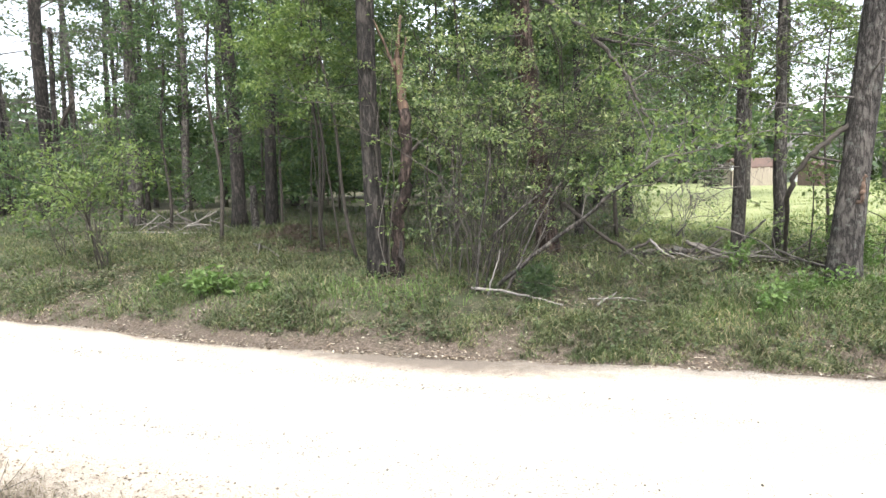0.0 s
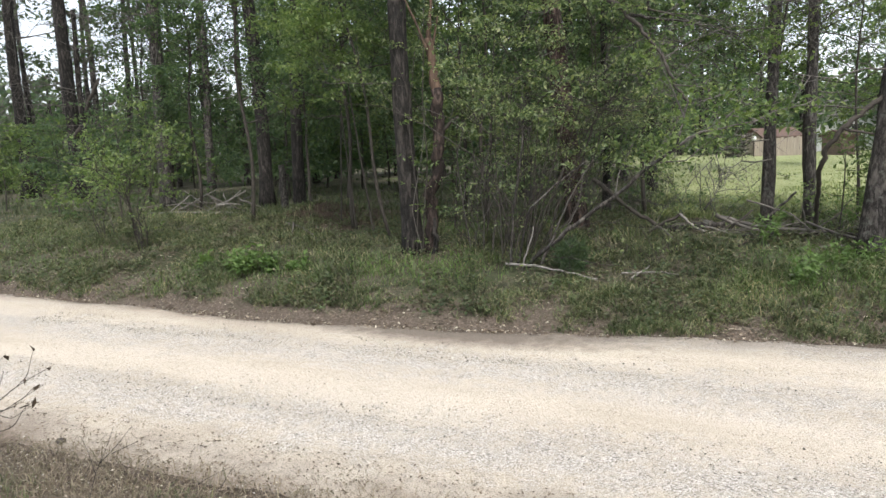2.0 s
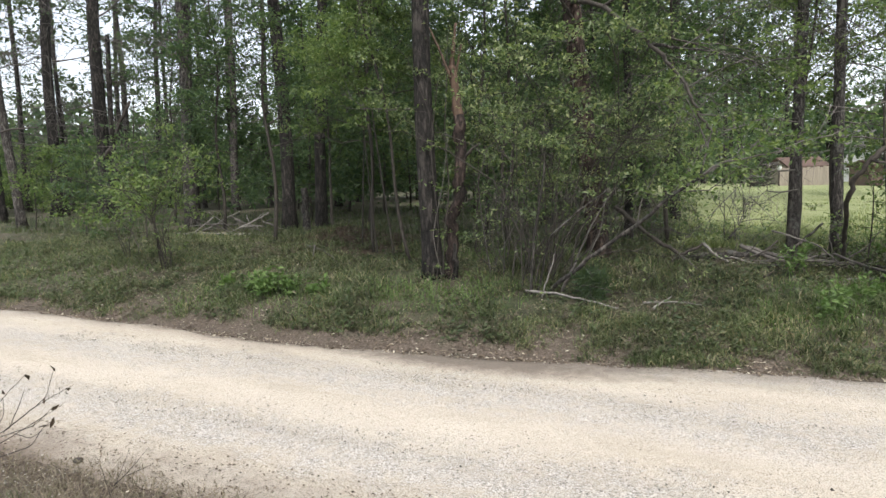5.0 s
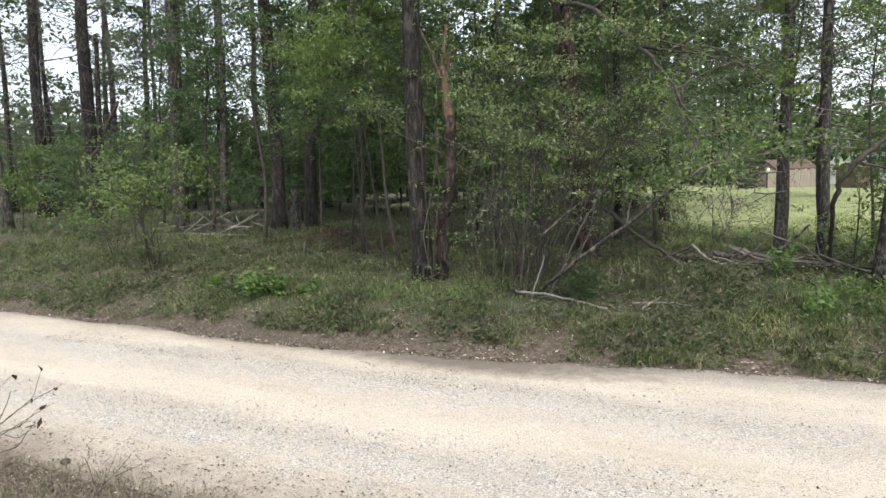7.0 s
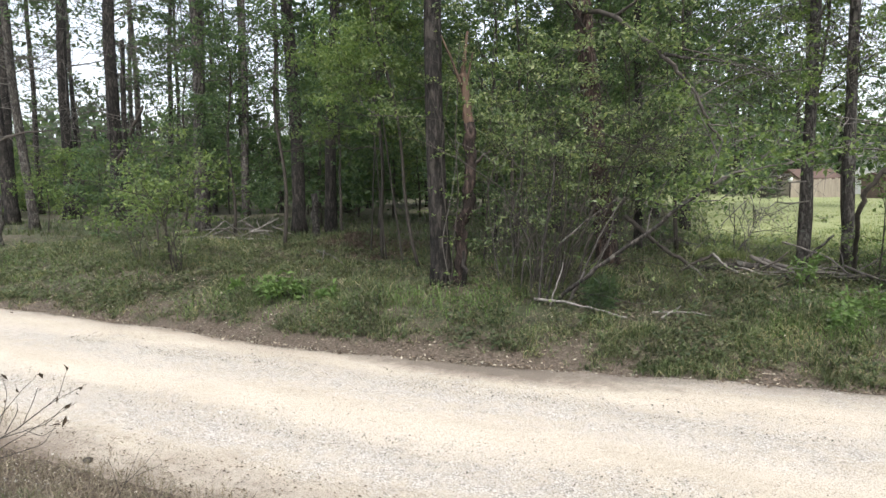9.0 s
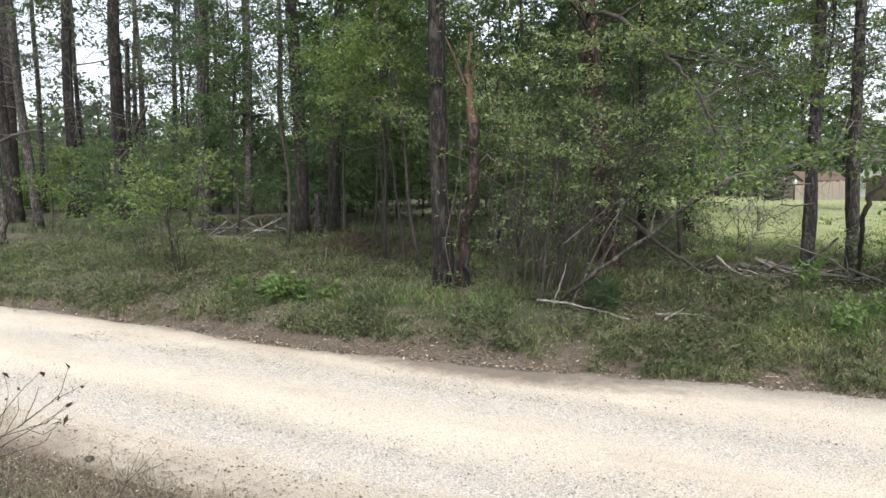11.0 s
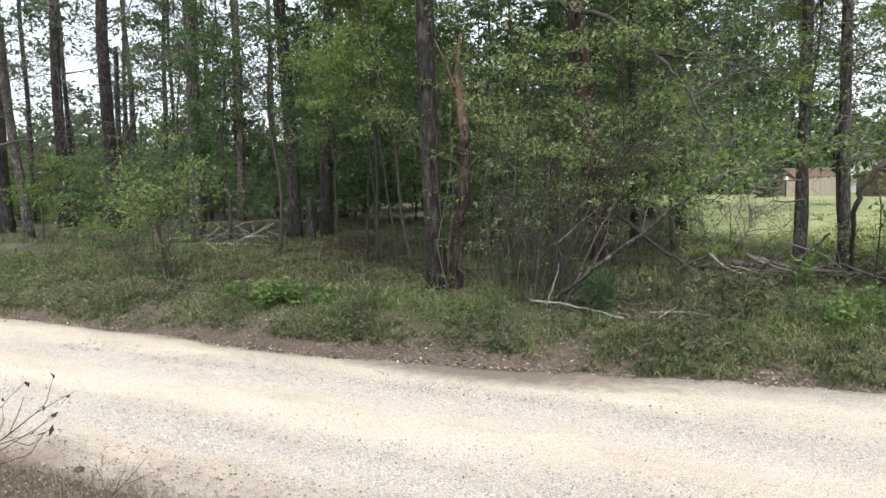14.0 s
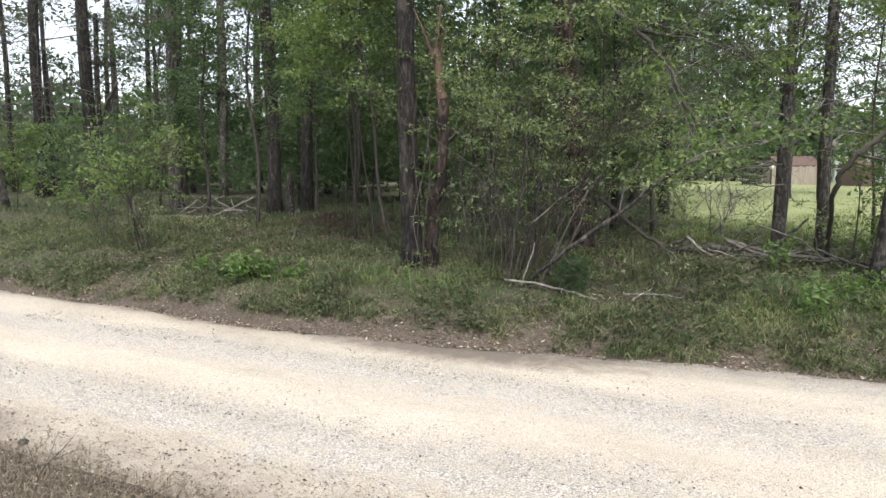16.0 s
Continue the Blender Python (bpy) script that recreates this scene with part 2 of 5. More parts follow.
    near = ramp(nt, calc(nt, "ADD", calc(nt, "MULTIPLY", verge, -1.0), -2.75), [(0.15, (0, 0, 0)), (0.7, (1, 1, 1))])
    col = mixc(nt, near, col, soil)
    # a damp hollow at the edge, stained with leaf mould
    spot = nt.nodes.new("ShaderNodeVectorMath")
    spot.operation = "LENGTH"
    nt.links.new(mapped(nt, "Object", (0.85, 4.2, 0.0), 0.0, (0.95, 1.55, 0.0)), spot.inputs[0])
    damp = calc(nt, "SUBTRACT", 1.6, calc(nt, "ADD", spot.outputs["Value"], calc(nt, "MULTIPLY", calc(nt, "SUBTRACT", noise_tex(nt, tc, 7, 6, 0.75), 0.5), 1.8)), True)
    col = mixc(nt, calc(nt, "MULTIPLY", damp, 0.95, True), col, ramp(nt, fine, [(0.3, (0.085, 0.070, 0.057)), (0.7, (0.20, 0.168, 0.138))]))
    nt.links.new(col, bsdf.inputs["Base Color"])
    bumped(nt, bsdf, calc(nt, "ADD", fine, calc(nt, "ADD", grit, calc(nt, "MULTIPLY", loose, tone.outputs[1]))), 0.8, 0.012)
    return m


M_GROUND = ground_material()
M_ROAD = road_material()
M_STONE = leaf_material("loose_stone", [(0.05, 0.044, 0.038), (0.11, 0.098, 0.085), (0.22, 0.20, 0.175), (0.48, 0.45, 0.41), (0.66, 0.63, 0.58)], 0.0, 0.9)
M_PINE = bark_material("pine_bark", (0.036, 0.033, 0.030), (0.068, 0.061, 0.055))
M_OAK = bark_material("oak_bark", (0.060, 0.055, 0.050), (0.098, 0.092, 0.085), (0.17, 0.18, 0.16), 48.0, 0.02)
M_RED = bark_material("cedar_bark", (0.056, 0.038, 0.031), (0.125, 0.092, 0.077), None, 34.0, 0.02)
M_GREYBARK = bark_material("grey_bark", (0.070, 0.064, 0.058), (0.132, 0.124, 0.113), (0.21, 0.22, 0.20), 40.0, 0.012)
M_SNAG = bark_material("dead_bark", (0.040, 0.029, 0.025), (0.076, 0.057, 0.048), None, 40.0, 0.02)
M_ROT = plain_material("rotten_wood", (0.045, 0.033, 0.026), (0.15, 0.098, 0.068), 30, 0.9, 0.8, 0.02, (1, 1, 0.1))
M_TWIG = plain_material("dead_twig", (0.055, 0.049, 0.044), (0.165, 0.152, 0.138), 35, 0.9, 0.4, 0.004)
M_STEM = plain_material("live_stem", (0.026, 0.023, 0.020), (0.078, 0.067, 0.056), 30, 0.85, 0.4, 0.004)
M_BLEACH = plain_material("bleached_wood", (0.11, 0.10, 0.09), (0.31, 0.29, 0.265), 28, 0.9, 0.5, 0.006)
M_LEAF_LIGHT = leaf_material("oak_leaf", [(0.085, 0.13, 0.055), (0.13, 0.185, 0.075), (0.18, 0.235, 0.095), (0.24, 0.285, 0.12)], 0.5, 0.42)
# bluish, lightened greens carry the haze of the deeper wood
M_LEAF_MID = leaf_material("hazy_wood_leaf", [(0.060, 0.098, 0.062), (0.088, 0.135, 0.080), (0.120, 0.172, 0.094), (0.160, 0.205, 0.112)], 0.55, 0.42)
# palest tone paints glints on lit leaves, darkest sets them off as shade
M_LEAF_SHRUB = leaf_material("shrub_leaf", [(0.055, 0.085, 0.045), (0.10, 0.142, 0.07), (0.165, 0.215, 0.10), (0.20, 0.24, 0.155), (0.25, 0.30, 0.145), (0.36, 0.37, 0.21)], 0.5, 0.34)
M_NEEDLE = leaf_material("pine_needle", [(0.062, 0.09, 0.055), (0.092, 0.125, 0.075), (0.125, 0.155, 0.095)], 0.45)
M_GRASS = leaf_material("grass_blade", [(0.040, 0.060, 0.032), (0.072, 0.102, 0.052), (0.110, 0.150, 0.076), (0.155, 0.195, 0.105), (0.215, 0.215, 0.140), (0.36, 0.325, 0.24)], 0.35, 0.5, 2.2)
M_DRY = leaf_material("dry_grass", [(0.12, 0.092, 0.070), (0.19, 0.15, 0.116), (0.30, 0.248, 0.198), (0.11, 0.105, 0.062)], 0.2, 0.8)
M_WEED = leaf_material("weed_leaf", [(0.085, 0.145, 0.05), (0.13, 0.205, 0.068), (0.19, 0.265, 0.10)], 0.4)
M_LITTER = leaf_material("fallen_leaf", [(0.05, 0.034, 0.026), (0.085, 0.060, 0.045), (0.12, 0.088, 0.067), (0.16, 0.12, 0.092), (0.21, 0.165, 0.13), (0.29, 0.24, 0.195), (0.55, 0.50, 0.43)], 0.1, 0.8)


# ---------------------------------------------------------------- mesh helpers
def mesh_object(name, verts, faces, material, parent=None, label="", smooth=False):
    me = bpy.data.meshes.new(name)
    me.from_pydata(verts if isinstance(verts, list) else verts.tolist(), [], faces if isinstance(faces, list) else faces.tolist())
    if smooth:
        me.polygons.foreach_set("use_smooth", [True] * len(me.polygons))
    me.materials.append(material)
    ob = new(name, me)
    if parent is not None:
        ob.parent = parent
    if label:
        ob["label"] = label
    return ob


def part(name, bm, material, parent, label=""):
    me = bpy.data.meshes.new(name)
    bm.to_mesh(me)
    bm.free()
    me.materials.append(material)
    ob = new(name, me)
    ob.parent = parent
    if label:
        ob["label"] = label
    return ob


def thing(name, x, y, label, category, group="", z=None):
    e = new(name)
    e.empty_display_size = 0.2
    e.location = (x, y, land(x, y) if z is None else z)
    return tagged(e, label, category, group)


def tubes(lines, sides=5, rough=0.0, rng=None):
    """Vertices and faces of tapered tubes along polylines [(points, radii), ...]."""
    V, F, base = [], [], 0
    ang = np.arange(sides) * 2 * np.pi / sides
    cs, sn = np.cos(ang), np.sin(ang)
    idx = np.arange(sides)
    for pts, rad in lines:
        P = np.asarray(pts, float)
        R = np.asarray(rad, float)
        n = len(P)
        T = np.gradient(P, axis=0)
        T /= np.linalg.norm(T, axis=1)[:, None] + 1e-9
        ref = np.array([0.0, 1.0, 0.0]) if abs(T[:, 2]).mean() > 0.6 else np.array([0.0, 0.0, 1.0])
        A = np.cross(T, ref)
        A /= np.linalg.norm(A, axis=1)[:, None] + 1e-9
        B = np.cross(T, A)
        rr = R[:, None] * np.ones((1, sides))
        if rough and rng is not None:
            rr = rr * (1 + rough * rng.normal(size=rr.shape))
        ring = P[:, None, :] + rr[..., None] * (A[:, None, :] * cs[None, :, None] + B[:, None, :] * sn[None, :, None])
        V.append(ring.reshape(-1, 3))
        a = base + (np.arange(n - 1) * sides)[:, None]
        q = np.stack([a + idx, a + (idx + 1) % sides, a + sides + (idx + 1) % sides, a + sides + idx], -1).reshape(-1, 4)
        F.extend(q.tolist())
        F.append((base + idx[::-1]).tolist())
        F.append((base + (n - 1) * sides + idx).tolist())
        base += n * sides
    return np.concatenate(V), F


def leaves(points, size, rng, droop=0.3, aspect=0.5, spread=0.4, flat=0.0):
    """Folded leaf blades, two triangles each, near the given points."""
    P = np.asarray(points, float)
    n = len(P)
    d = rng.normal(size=(n, 3))
    d[:, 2] = d[:, 2] * (1 - flat) - droop
    d /= np.linalg.norm(d, axis=1)[:, None]
    w = np.cross(d, rng.normal(size=(n, 3)) * (1 - 0.8 * flat) + np.array([0, 0, 1.2]))
    w /= np.linalg.norm(w, axis=1)[:, None] + 1e-9
    up = np.cross(w, d)
    L = size * rng.uniform(0.6, 1.35, (n, 1))
    P = P + rng.normal(size=(n, 3)) * size * spread
    mid = P + d * L * 0.45
    v = np.stack([P, mid + w * L * aspect * 0.5 + up * L * 0.10, P + d * L, mid - w * L * aspect * 0.5 + up * L * 0.10], 1).reshape(-1, 3)
    k = (np.arange(n) * 4)[:, None]
    f = np.concatenate([k + np.array([[0, 1, 2]]), k + np.array([[0, 2, 3]])], 1).reshape(-1, 3)
    return v, f


def wander(rng, p, d, length, steps, bend=0.25, lift=0.0):
    p, d = np.array(p, float), np.array(d, float)
    d /= np.linalg.norm(d)
    pts = [p.copy()]
    for _ in range(steps):
        d = d + rng.normal(size=3) * bend + np.array([0, 0, lift])
        d /= np.linalg.norm(d)
        p = p + d * length / steps
        pts.append(p.copy())
    return pts


def grow(rng, p, d, length, r, level, lines, anchors, kids=4, bend=0.22, lift=0.04, shrink=0.5, per=5, start=0.25, twigs=True):
    steps = 5 if level > 1 else 3 if level == 1 else 2
    pts = wander(rng, p, d, length, steps, bend, lift)
    if level > 0 or twigs:
        lines.append((pts, np.linspace(r, r * 0.35, steps + 1)))
    if level == 0:
        for q in rng.uniform(0.15, 1.0, per):
            i = min(int(q * steps), steps - 1)
            f = q * steps - i
            anchors.append(pts[i] * (1 - f) + pts[i + 1] * f)
        return
    for k in range(kids):
        q = start + (1 - start) * (k + rng.uniform(0.2, 1.0)) / kids
        i = min(int(q * steps), steps - 1)
        base = pts[i] + (pts[i + 1] - pts[i]) * min(1, q * steps - i)
        dd = pts[i + 1] - pts[i]
        dd = dd / np.linalg.norm(dd)
        side = rng.normal(size=3)
        side -= dd * side.dot(dd)
        side /= np.linalg.norm(side)
        a = rng.uniform(0.6, 1.15)
        grow(rng, base, dd * math.cos(a) + side * math.sin(a), length * shrink * rng.uniform(0.7, 1.25), max(r * 0.5, 0.0025), level - 1, lines, anchors, max(2, kids - 1), bend, lift, shrink, per, 0.2, twigs)


def foliage(parent, anchors, count, size, rng, material, droop=0.25, spread=1.0, name="foliage", spray=15):
    """Leaves in flat sprays at the ends of twigs."""
    A = np.array(anchors)
    C = A[rng.integers(0, len(A), max(1, count // spray))]
    n = len(C)
    a = rng.uniform(0, 6.28, n)
    run = np.stack([np.cos(a), np.sin(a), rng.normal(size=n) * 0.25 - 0.1], 1)
    q = rng.uniform(-1, 1, (n, spray, 1))
    P = C[:, None, :] + run[:, None, :] * q * size * 3.8 * spread + rng.normal(size=(n, spray, 3)) * size * np.array([0.7, 0.7, 0.25]) * spread
    v, f = leaves(P.reshape(-1, 3), size, rng, droop, 0.5, 0.1, 0.35)
    ob = mesh_object(name, v, f, material, parent)
    ob["kind"] = "stuff"
    return ob


def trunk_mesh(rng, height, r, lean=(0, 0), bend=0.03, sides=14, flare=1.35, steps=26, top=0.6):
    pts, rad = [], []
    ph = rng.uniform(0, 6.28)
    for i in range(steps + 1):
        t = i / steps
        z = -0.12 + t * (height + 0.12)
        pts.append((lean[0] * z + bend * math.sin(z * 0.9 + ph), lean[1] * z + bend * math.cos(z * 0.8 + ph), z))
        rad.append(r * (1 - (1 - top) * t) * (1 + (flare - 1) * math.exp(-max(z, 0) / 0.18)))
    return tubes([(pts, rad)], sides, 0.035, rng)


# ---------------------------------------------------------------- ground and track
def stretch_axis(lo, hi, step, far):
    mid = list(np.arange(lo, hi + 1e-6, step))
    out, a, s = [], hi, step
    while a < far:
        s *= 1.22
        a += s
        out.append(a)
    back, a, s = [], lo, step
    while a > -far:
        s *= 1.22
        a -= s
        back.append(a)
    return back[::-1] + mid + out


def build_ground():
    xs, ys = stretch_axis(-13, 7, 0.11, 900), stretch_axis(1.5, 18, 0.11, 900)
    verts = [(x, y, float(land(x, y) - 0.06 * min(1.0, max(0.0, min(-bank(x, y) / 0.35, (beyond(x, y) + ROAD_W) / 0.6))))) for y in ys for x in xs]
    w = len(xs)
    faces = [(j * w + i, j * w + i + 1, (j + 1) * w + i + 1, (j + 1) * w + i) for j in range(len(ys) - 1) for i in range(w - 1)]
    ob = mesh_object("ground", verts, faces, M_GROUND, None, "", True)
    tagged(ob, "uneven woodland soil with grass, moss and a mown clearing", "ground", "", "structure")


def build_road():
    """The track in its own space: x along it, y across it from 0 (wood side) to -ROAD_W."""
    us = stretch_axis(-9, 7, 0.10, 500)
    vs = np.linspace(0.85, -ROAD_W - 0.35, 64)
    verts = []
    for v in vs:
        for u in us:
            e = 0.14 * noise.noise((u * 0.7, 3.0, 0)) + 0.09 * noise.noise((u * 2.9, 8.0, 0)) + 0.04 * noise.noise((u * 9, 5.0, 0))
            foot = float(edge_at(u))
            inner = foot - v + e - 0.10
            outer = v + ROAD_W + 0.12 * noise.noise((u * 0.9, 13.0, 0)) + 0.06 * noise.noise((u * 4, 11.0, 0))
            k = min(inner, outer)
            z = 0.004 + 0.03 * max(-1.6, min(0.4, k / 0.25)) + 0.010 * noise.noise((u * 1.5, v * 4, 2.0)) + 0.004 * noise.noise((u * 12, v * 12, 2.0))
            z -= 0.018 * (math.exp(-((v + 0.85) / 0.28) ** 2) + math.exp(-((v + 2.25) / 0.28) ** 2))
            if v > foot + 0.3:
                z -= 0.4 * (v - foot - 0.3)
            verts.append((u, v, z))
    w = len(us)
    faces = [(j * w + i, (j + 1) * w + i, (j + 1) * w + i + 1, j * w + i + 1) for j in range(len(vs) - 1) for i in range(w - 1)]
    ob = mesh_object("road", verts, faces, M_ROAD, None, "", True)
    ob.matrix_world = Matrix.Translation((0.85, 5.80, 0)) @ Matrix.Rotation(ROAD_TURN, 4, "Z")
    tagged(ob, "pale sandy gravel track with worn wheel ruts", "road", "", "structure")
    return ob


build_ground()
road = build_road()


# ---------------------------------------------------------------- trees
def tree(name, x, y, r, height, lean, bark, label, category="tree", seed=1, limbs=0, limb_from=0.4, leaf=None, leaf_size=0.08, count=4000, group="trees of the wood", kids=4, limb_len=1.8, dead=0, flare=1.35, bend=0.03, dead_to=0.6):
    rng = np.random.default_rng(seed)
    e = thing(name, x, y, label, category, group)
    v, f = trunk_mesh(rng, height, r, lean, bend, 14, flare)
    mesh_object("trunk", v, f, bark, e, "", True)
    anchors = []
    for k in range(limbs):
        z = height * (limb_from + (0.97 - limb_from) * (k + rng.uniform(0, 1)) / limbs)
        a = rng.uniform(0, 2 * math.pi)
        lines = []
        grow(rng, (lean[0] * z, lean[1] * z, z), (math.cos(a), math.sin(a), rng.uniform(-0.1, 0.5)), limb_len * rng.uniform(0.6, 1.2) * (1.15 - 0.5 * z / height), max(0.012, r * 0.16), 2, lines, anchors, kids, per=6)
        v, f = tubes(lines, 3)
        mesh_object("branch", v, f, M_TWIG, e)
    if anchors and leaf:
        foliage(e, anchors, count, leaf_size, rng, leaf)
    # unseen crown foliage above the view, added to shade the wood floor
    if height >= 10 and r > 0.1 and y < 18:
        n = 110
        zz = height * rng.uniform(0.70, 1.02, n)
        w = 2.6 * (1.15 - zz / height) + 0.5
        ring = np.stack([lean[0] * zz + rng.normal(size=n) * w, lean[1] * zz + rng.normal(size=n) * w, zz], 1)
        foliage(e, ring, 500 if y < 10 else 2200, 0.32, rng, M_NEEDLE, 0.1, 1.6, "crown")
    for k in range(dead):
        z = height * rng.uniform(0.12, dead_to)
        a = rng.uniform(0, 2 * math.pi)
        lines = []
        grow(rng, (lean[0] * z, lean[1] * z, z), (math.cos(a), math.sin(a), rng.uniform(-0.3, 0.3)), rng.uniform(0.7, 1.9) * (1.7 if y > 17 else 1.0), 0.016 if y > 17 else 0.010, 1, lines, [], 6, 0.3, 0.02)
        v, f = tubes(lines, 4)
        mesh_object("dead_branch", v, f, M_TWIG, e)
    return e


PINE_L = "tall pine with rough dark brown bark"
OAK_L = "slender oak with grey furrowed bark"
# x, y, radius, height, lean x, bark, label, limbs, leaf, leaf size
tree("pine_tree", -13.9, 18.5, 0.135, 13, (-0.08, 0), M_GREYBARK, "leaning pine with pale grey bark", seed=11, limbs=9, limb_from=0.3, leaf=M_LEAF_MID, leaf_size=0.13, count=2600, limb_len=3.0, dead=8)
tree("pine_tree", -21.8, 27.8, 0.28, 16, (0.0, 0), M_PINE, PINE_L, seed=12, limbs=10, limb_from=0.35, leaf=M_NEEDLE, leaf_size=0.17, count=1500, limb_len=3.5, dead=12)
tree("pine_tree", -17.85, 26.0, 0.22, 17, (0.014, 0), M_PINE, PINE_L, seed=13, limbs=10, limb_from=0.35, leaf=M_NEEDLE, leaf_size=0.15, count=1500, limb_len=3.5, dead=26)
tree("pine_tree", -14.0, 23.1, 0.235, 16, (0.005, 0), M_PINE, PINE_L, seed=14, limbs=10, limb_from=0.35, leaf=M_NEEDLE, leaf_size=0.15, count=1500, limb_len=3.3, dead=26)
tree("pine_tree", -13.42, 22.85, 0.12, 6.4, (0.0, 0), M_PINE, "broken thin pine trunk beside a taller one", seed=30, dead=6)
tree("pine_tree", -18.1, 27.0, 0.11, 6.0, (0.004, 0), M_PINE, "broken thin pine trunk beside a taller one", seed=31, dead=5)
tree("pine_tree", -17.3, 22.0, 0.22, 13, (-0.073, 0), M_PINE, "dark leaning pine at the edge of the view", seed=32, limbs=6, limb_from=0.5, leaf=M_NEEDLE, leaf_size=0.15, count=900, limb_len=2.6, dead=8)
tree("pine_tree", -7.8, 16.6, 0.17, 13, (0.0, 0), M_GREYBARK, "straight pine with grey scaly bark", seed=16, limbs=12, limb_from=0.22, leaf=M_LEAF_MID, leaf_size=0.1, count=4680, limb_len=2.6, dead=15)
tree("pine_tree", -4.95, 15.7, 0.165, 13, (-0.027, 0), M_PINE, "pine with dark base and reddish upper bark", seed=17, limbs=8, limb_from=0.4, leaf=M_LEAF_MID, leaf_size=0.09, count=4200, limb_len=2.6, dead=8, flare=1.5)
tree("pine_tree", -4.1, 15.3, 0.14, 12, (0.04, 0), M_PINE, PINE_L, seed=18, limbs=9, limb_from=0.35, leaf=M_LEAF_MID, leaf_size=0.09, count=5040, limb_len=2.4, dead=2)
tree("pine_tree", -0.87, 8.25, 0.125, 10, (-0.014, 0), M_PINE, "dark rough-barked pine hung with thin vines", seed=19, limbs=8, limb_from=0.4, leaf=M_LEAF_LIGHT, leaf_size=0.06, count=8000, limb_len=1.9, dead=3)
tree("cedar_tree", 1.37, 9.35, 0.15, 11, (-0.09, 0), M_RED, "cedar with stringy red-brown bark behind a thicket", seed=20, limbs=8, limb_from=0.4, leaf=M_LEAF_MID, leaf_size=0.06, count=11200, limb_len=2.0, dead=14)
tree("oak_tree", 3.82, 8.8, 0.076, 9, (0.0, 0), M_OAK, OAK_L, seed=21, limbs=12, limb_from=0.19, leaf=M_LEAF_LIGHT, leaf_size=0.055, count=8800, limb_len=1.5, dead=6)
tree("oak_tree", 4.21, 8.63, 0.070, 9, (0.03, 0.03), M_GREYBARK, "slim pale grey trunk leaning over a brush pile", seed=22, limbs=12, limb_from=0.19, leaf=M_LEAF_LIGHT, leaf_size=0.055, count=8200, limb_len=1.6, dead=6)
tree("pine_tree", 4.09, 6.92, 0.152, 9, (0.085, 0), M_OAK, "thick leaning pine with lichen and a torn bark scar", seed=23, limbs=6, limb_from=0.36, leaf=M_LEAF_LIGHT, leaf_size=0.058, count=6500, limb_len=1.7, dead=5)
tree("pine_tree", 4.05, 15.3, 0.11, 11, (0, 0), M_PINE, "dark pine at the edge of the clearing", seed=24, limbs=14, limb_from=0.12, leaf=M_LEAF_MID, leaf_size=0.08, count=9800, limb_len=2.2, dead=5)
tree("pine_tree", 2.12, 11.0, 0.065, 9, (0, 0), M_PINE, "thin dark pine behind the thicket", seed=25, limbs=10, limb_from=0.2, leaf=M_LEAF_MID, leaf_size=0.07, count=9800, limb_len=1.7, dead=5)
tree("pine_tree", -10.7, 27.0, 0.16, 14, (0.02, 0), M_GREYBARK, PINE_L, seed=26, limbs=9, limb_from=0.3, leaf=M_NEEDLE, leaf_size=0.17, count=1500, limb_len=3.0, dead=6)
tree("pine_tree", -7.0, 30.0, 0.16, 14, (0, 0), M_PINE, PINE_L, seed=27, limbs=12, limb_from=0.15, leaf=M_LEAF_MID, leaf_size=0.2, count=6000, limb_len=3.0)
tree("pine_tree", -6.8, 34.0, 0.16, 14, (0, 0), M_PINE, PINE_L, seed=28, limbs=12, limb_from=0.15, leaf=M_LEAF_MID, leaf_size=0.2, count=6000, limb_len=3.0)

for k, (x, y, r) in enumerate([(2.6, 17.5, 0.14), (4.6, 20.5, 0.16), (5.87, 22.0, 0.15), (10.83, 24.5, 0.16), (13.4, 27.0, 0.15), (1.2, 15.2, 0.12)]):
    tree("pine_tree", x, y, r, 12, (0.01 * (k % 3 - 1), 0), (M_PINE, M_OAK)[k % 2], "pine with grey twiggy lower limbs by the clearing", seed=460 + k, limbs=16, limb_from=0.26, leaf=(M_NEEDLE, M_LEAF_MID)[k % 3 == 1], leaf_size=0.15, count=8500, limb_len=3.0, dead=12, dead_to=0.5)

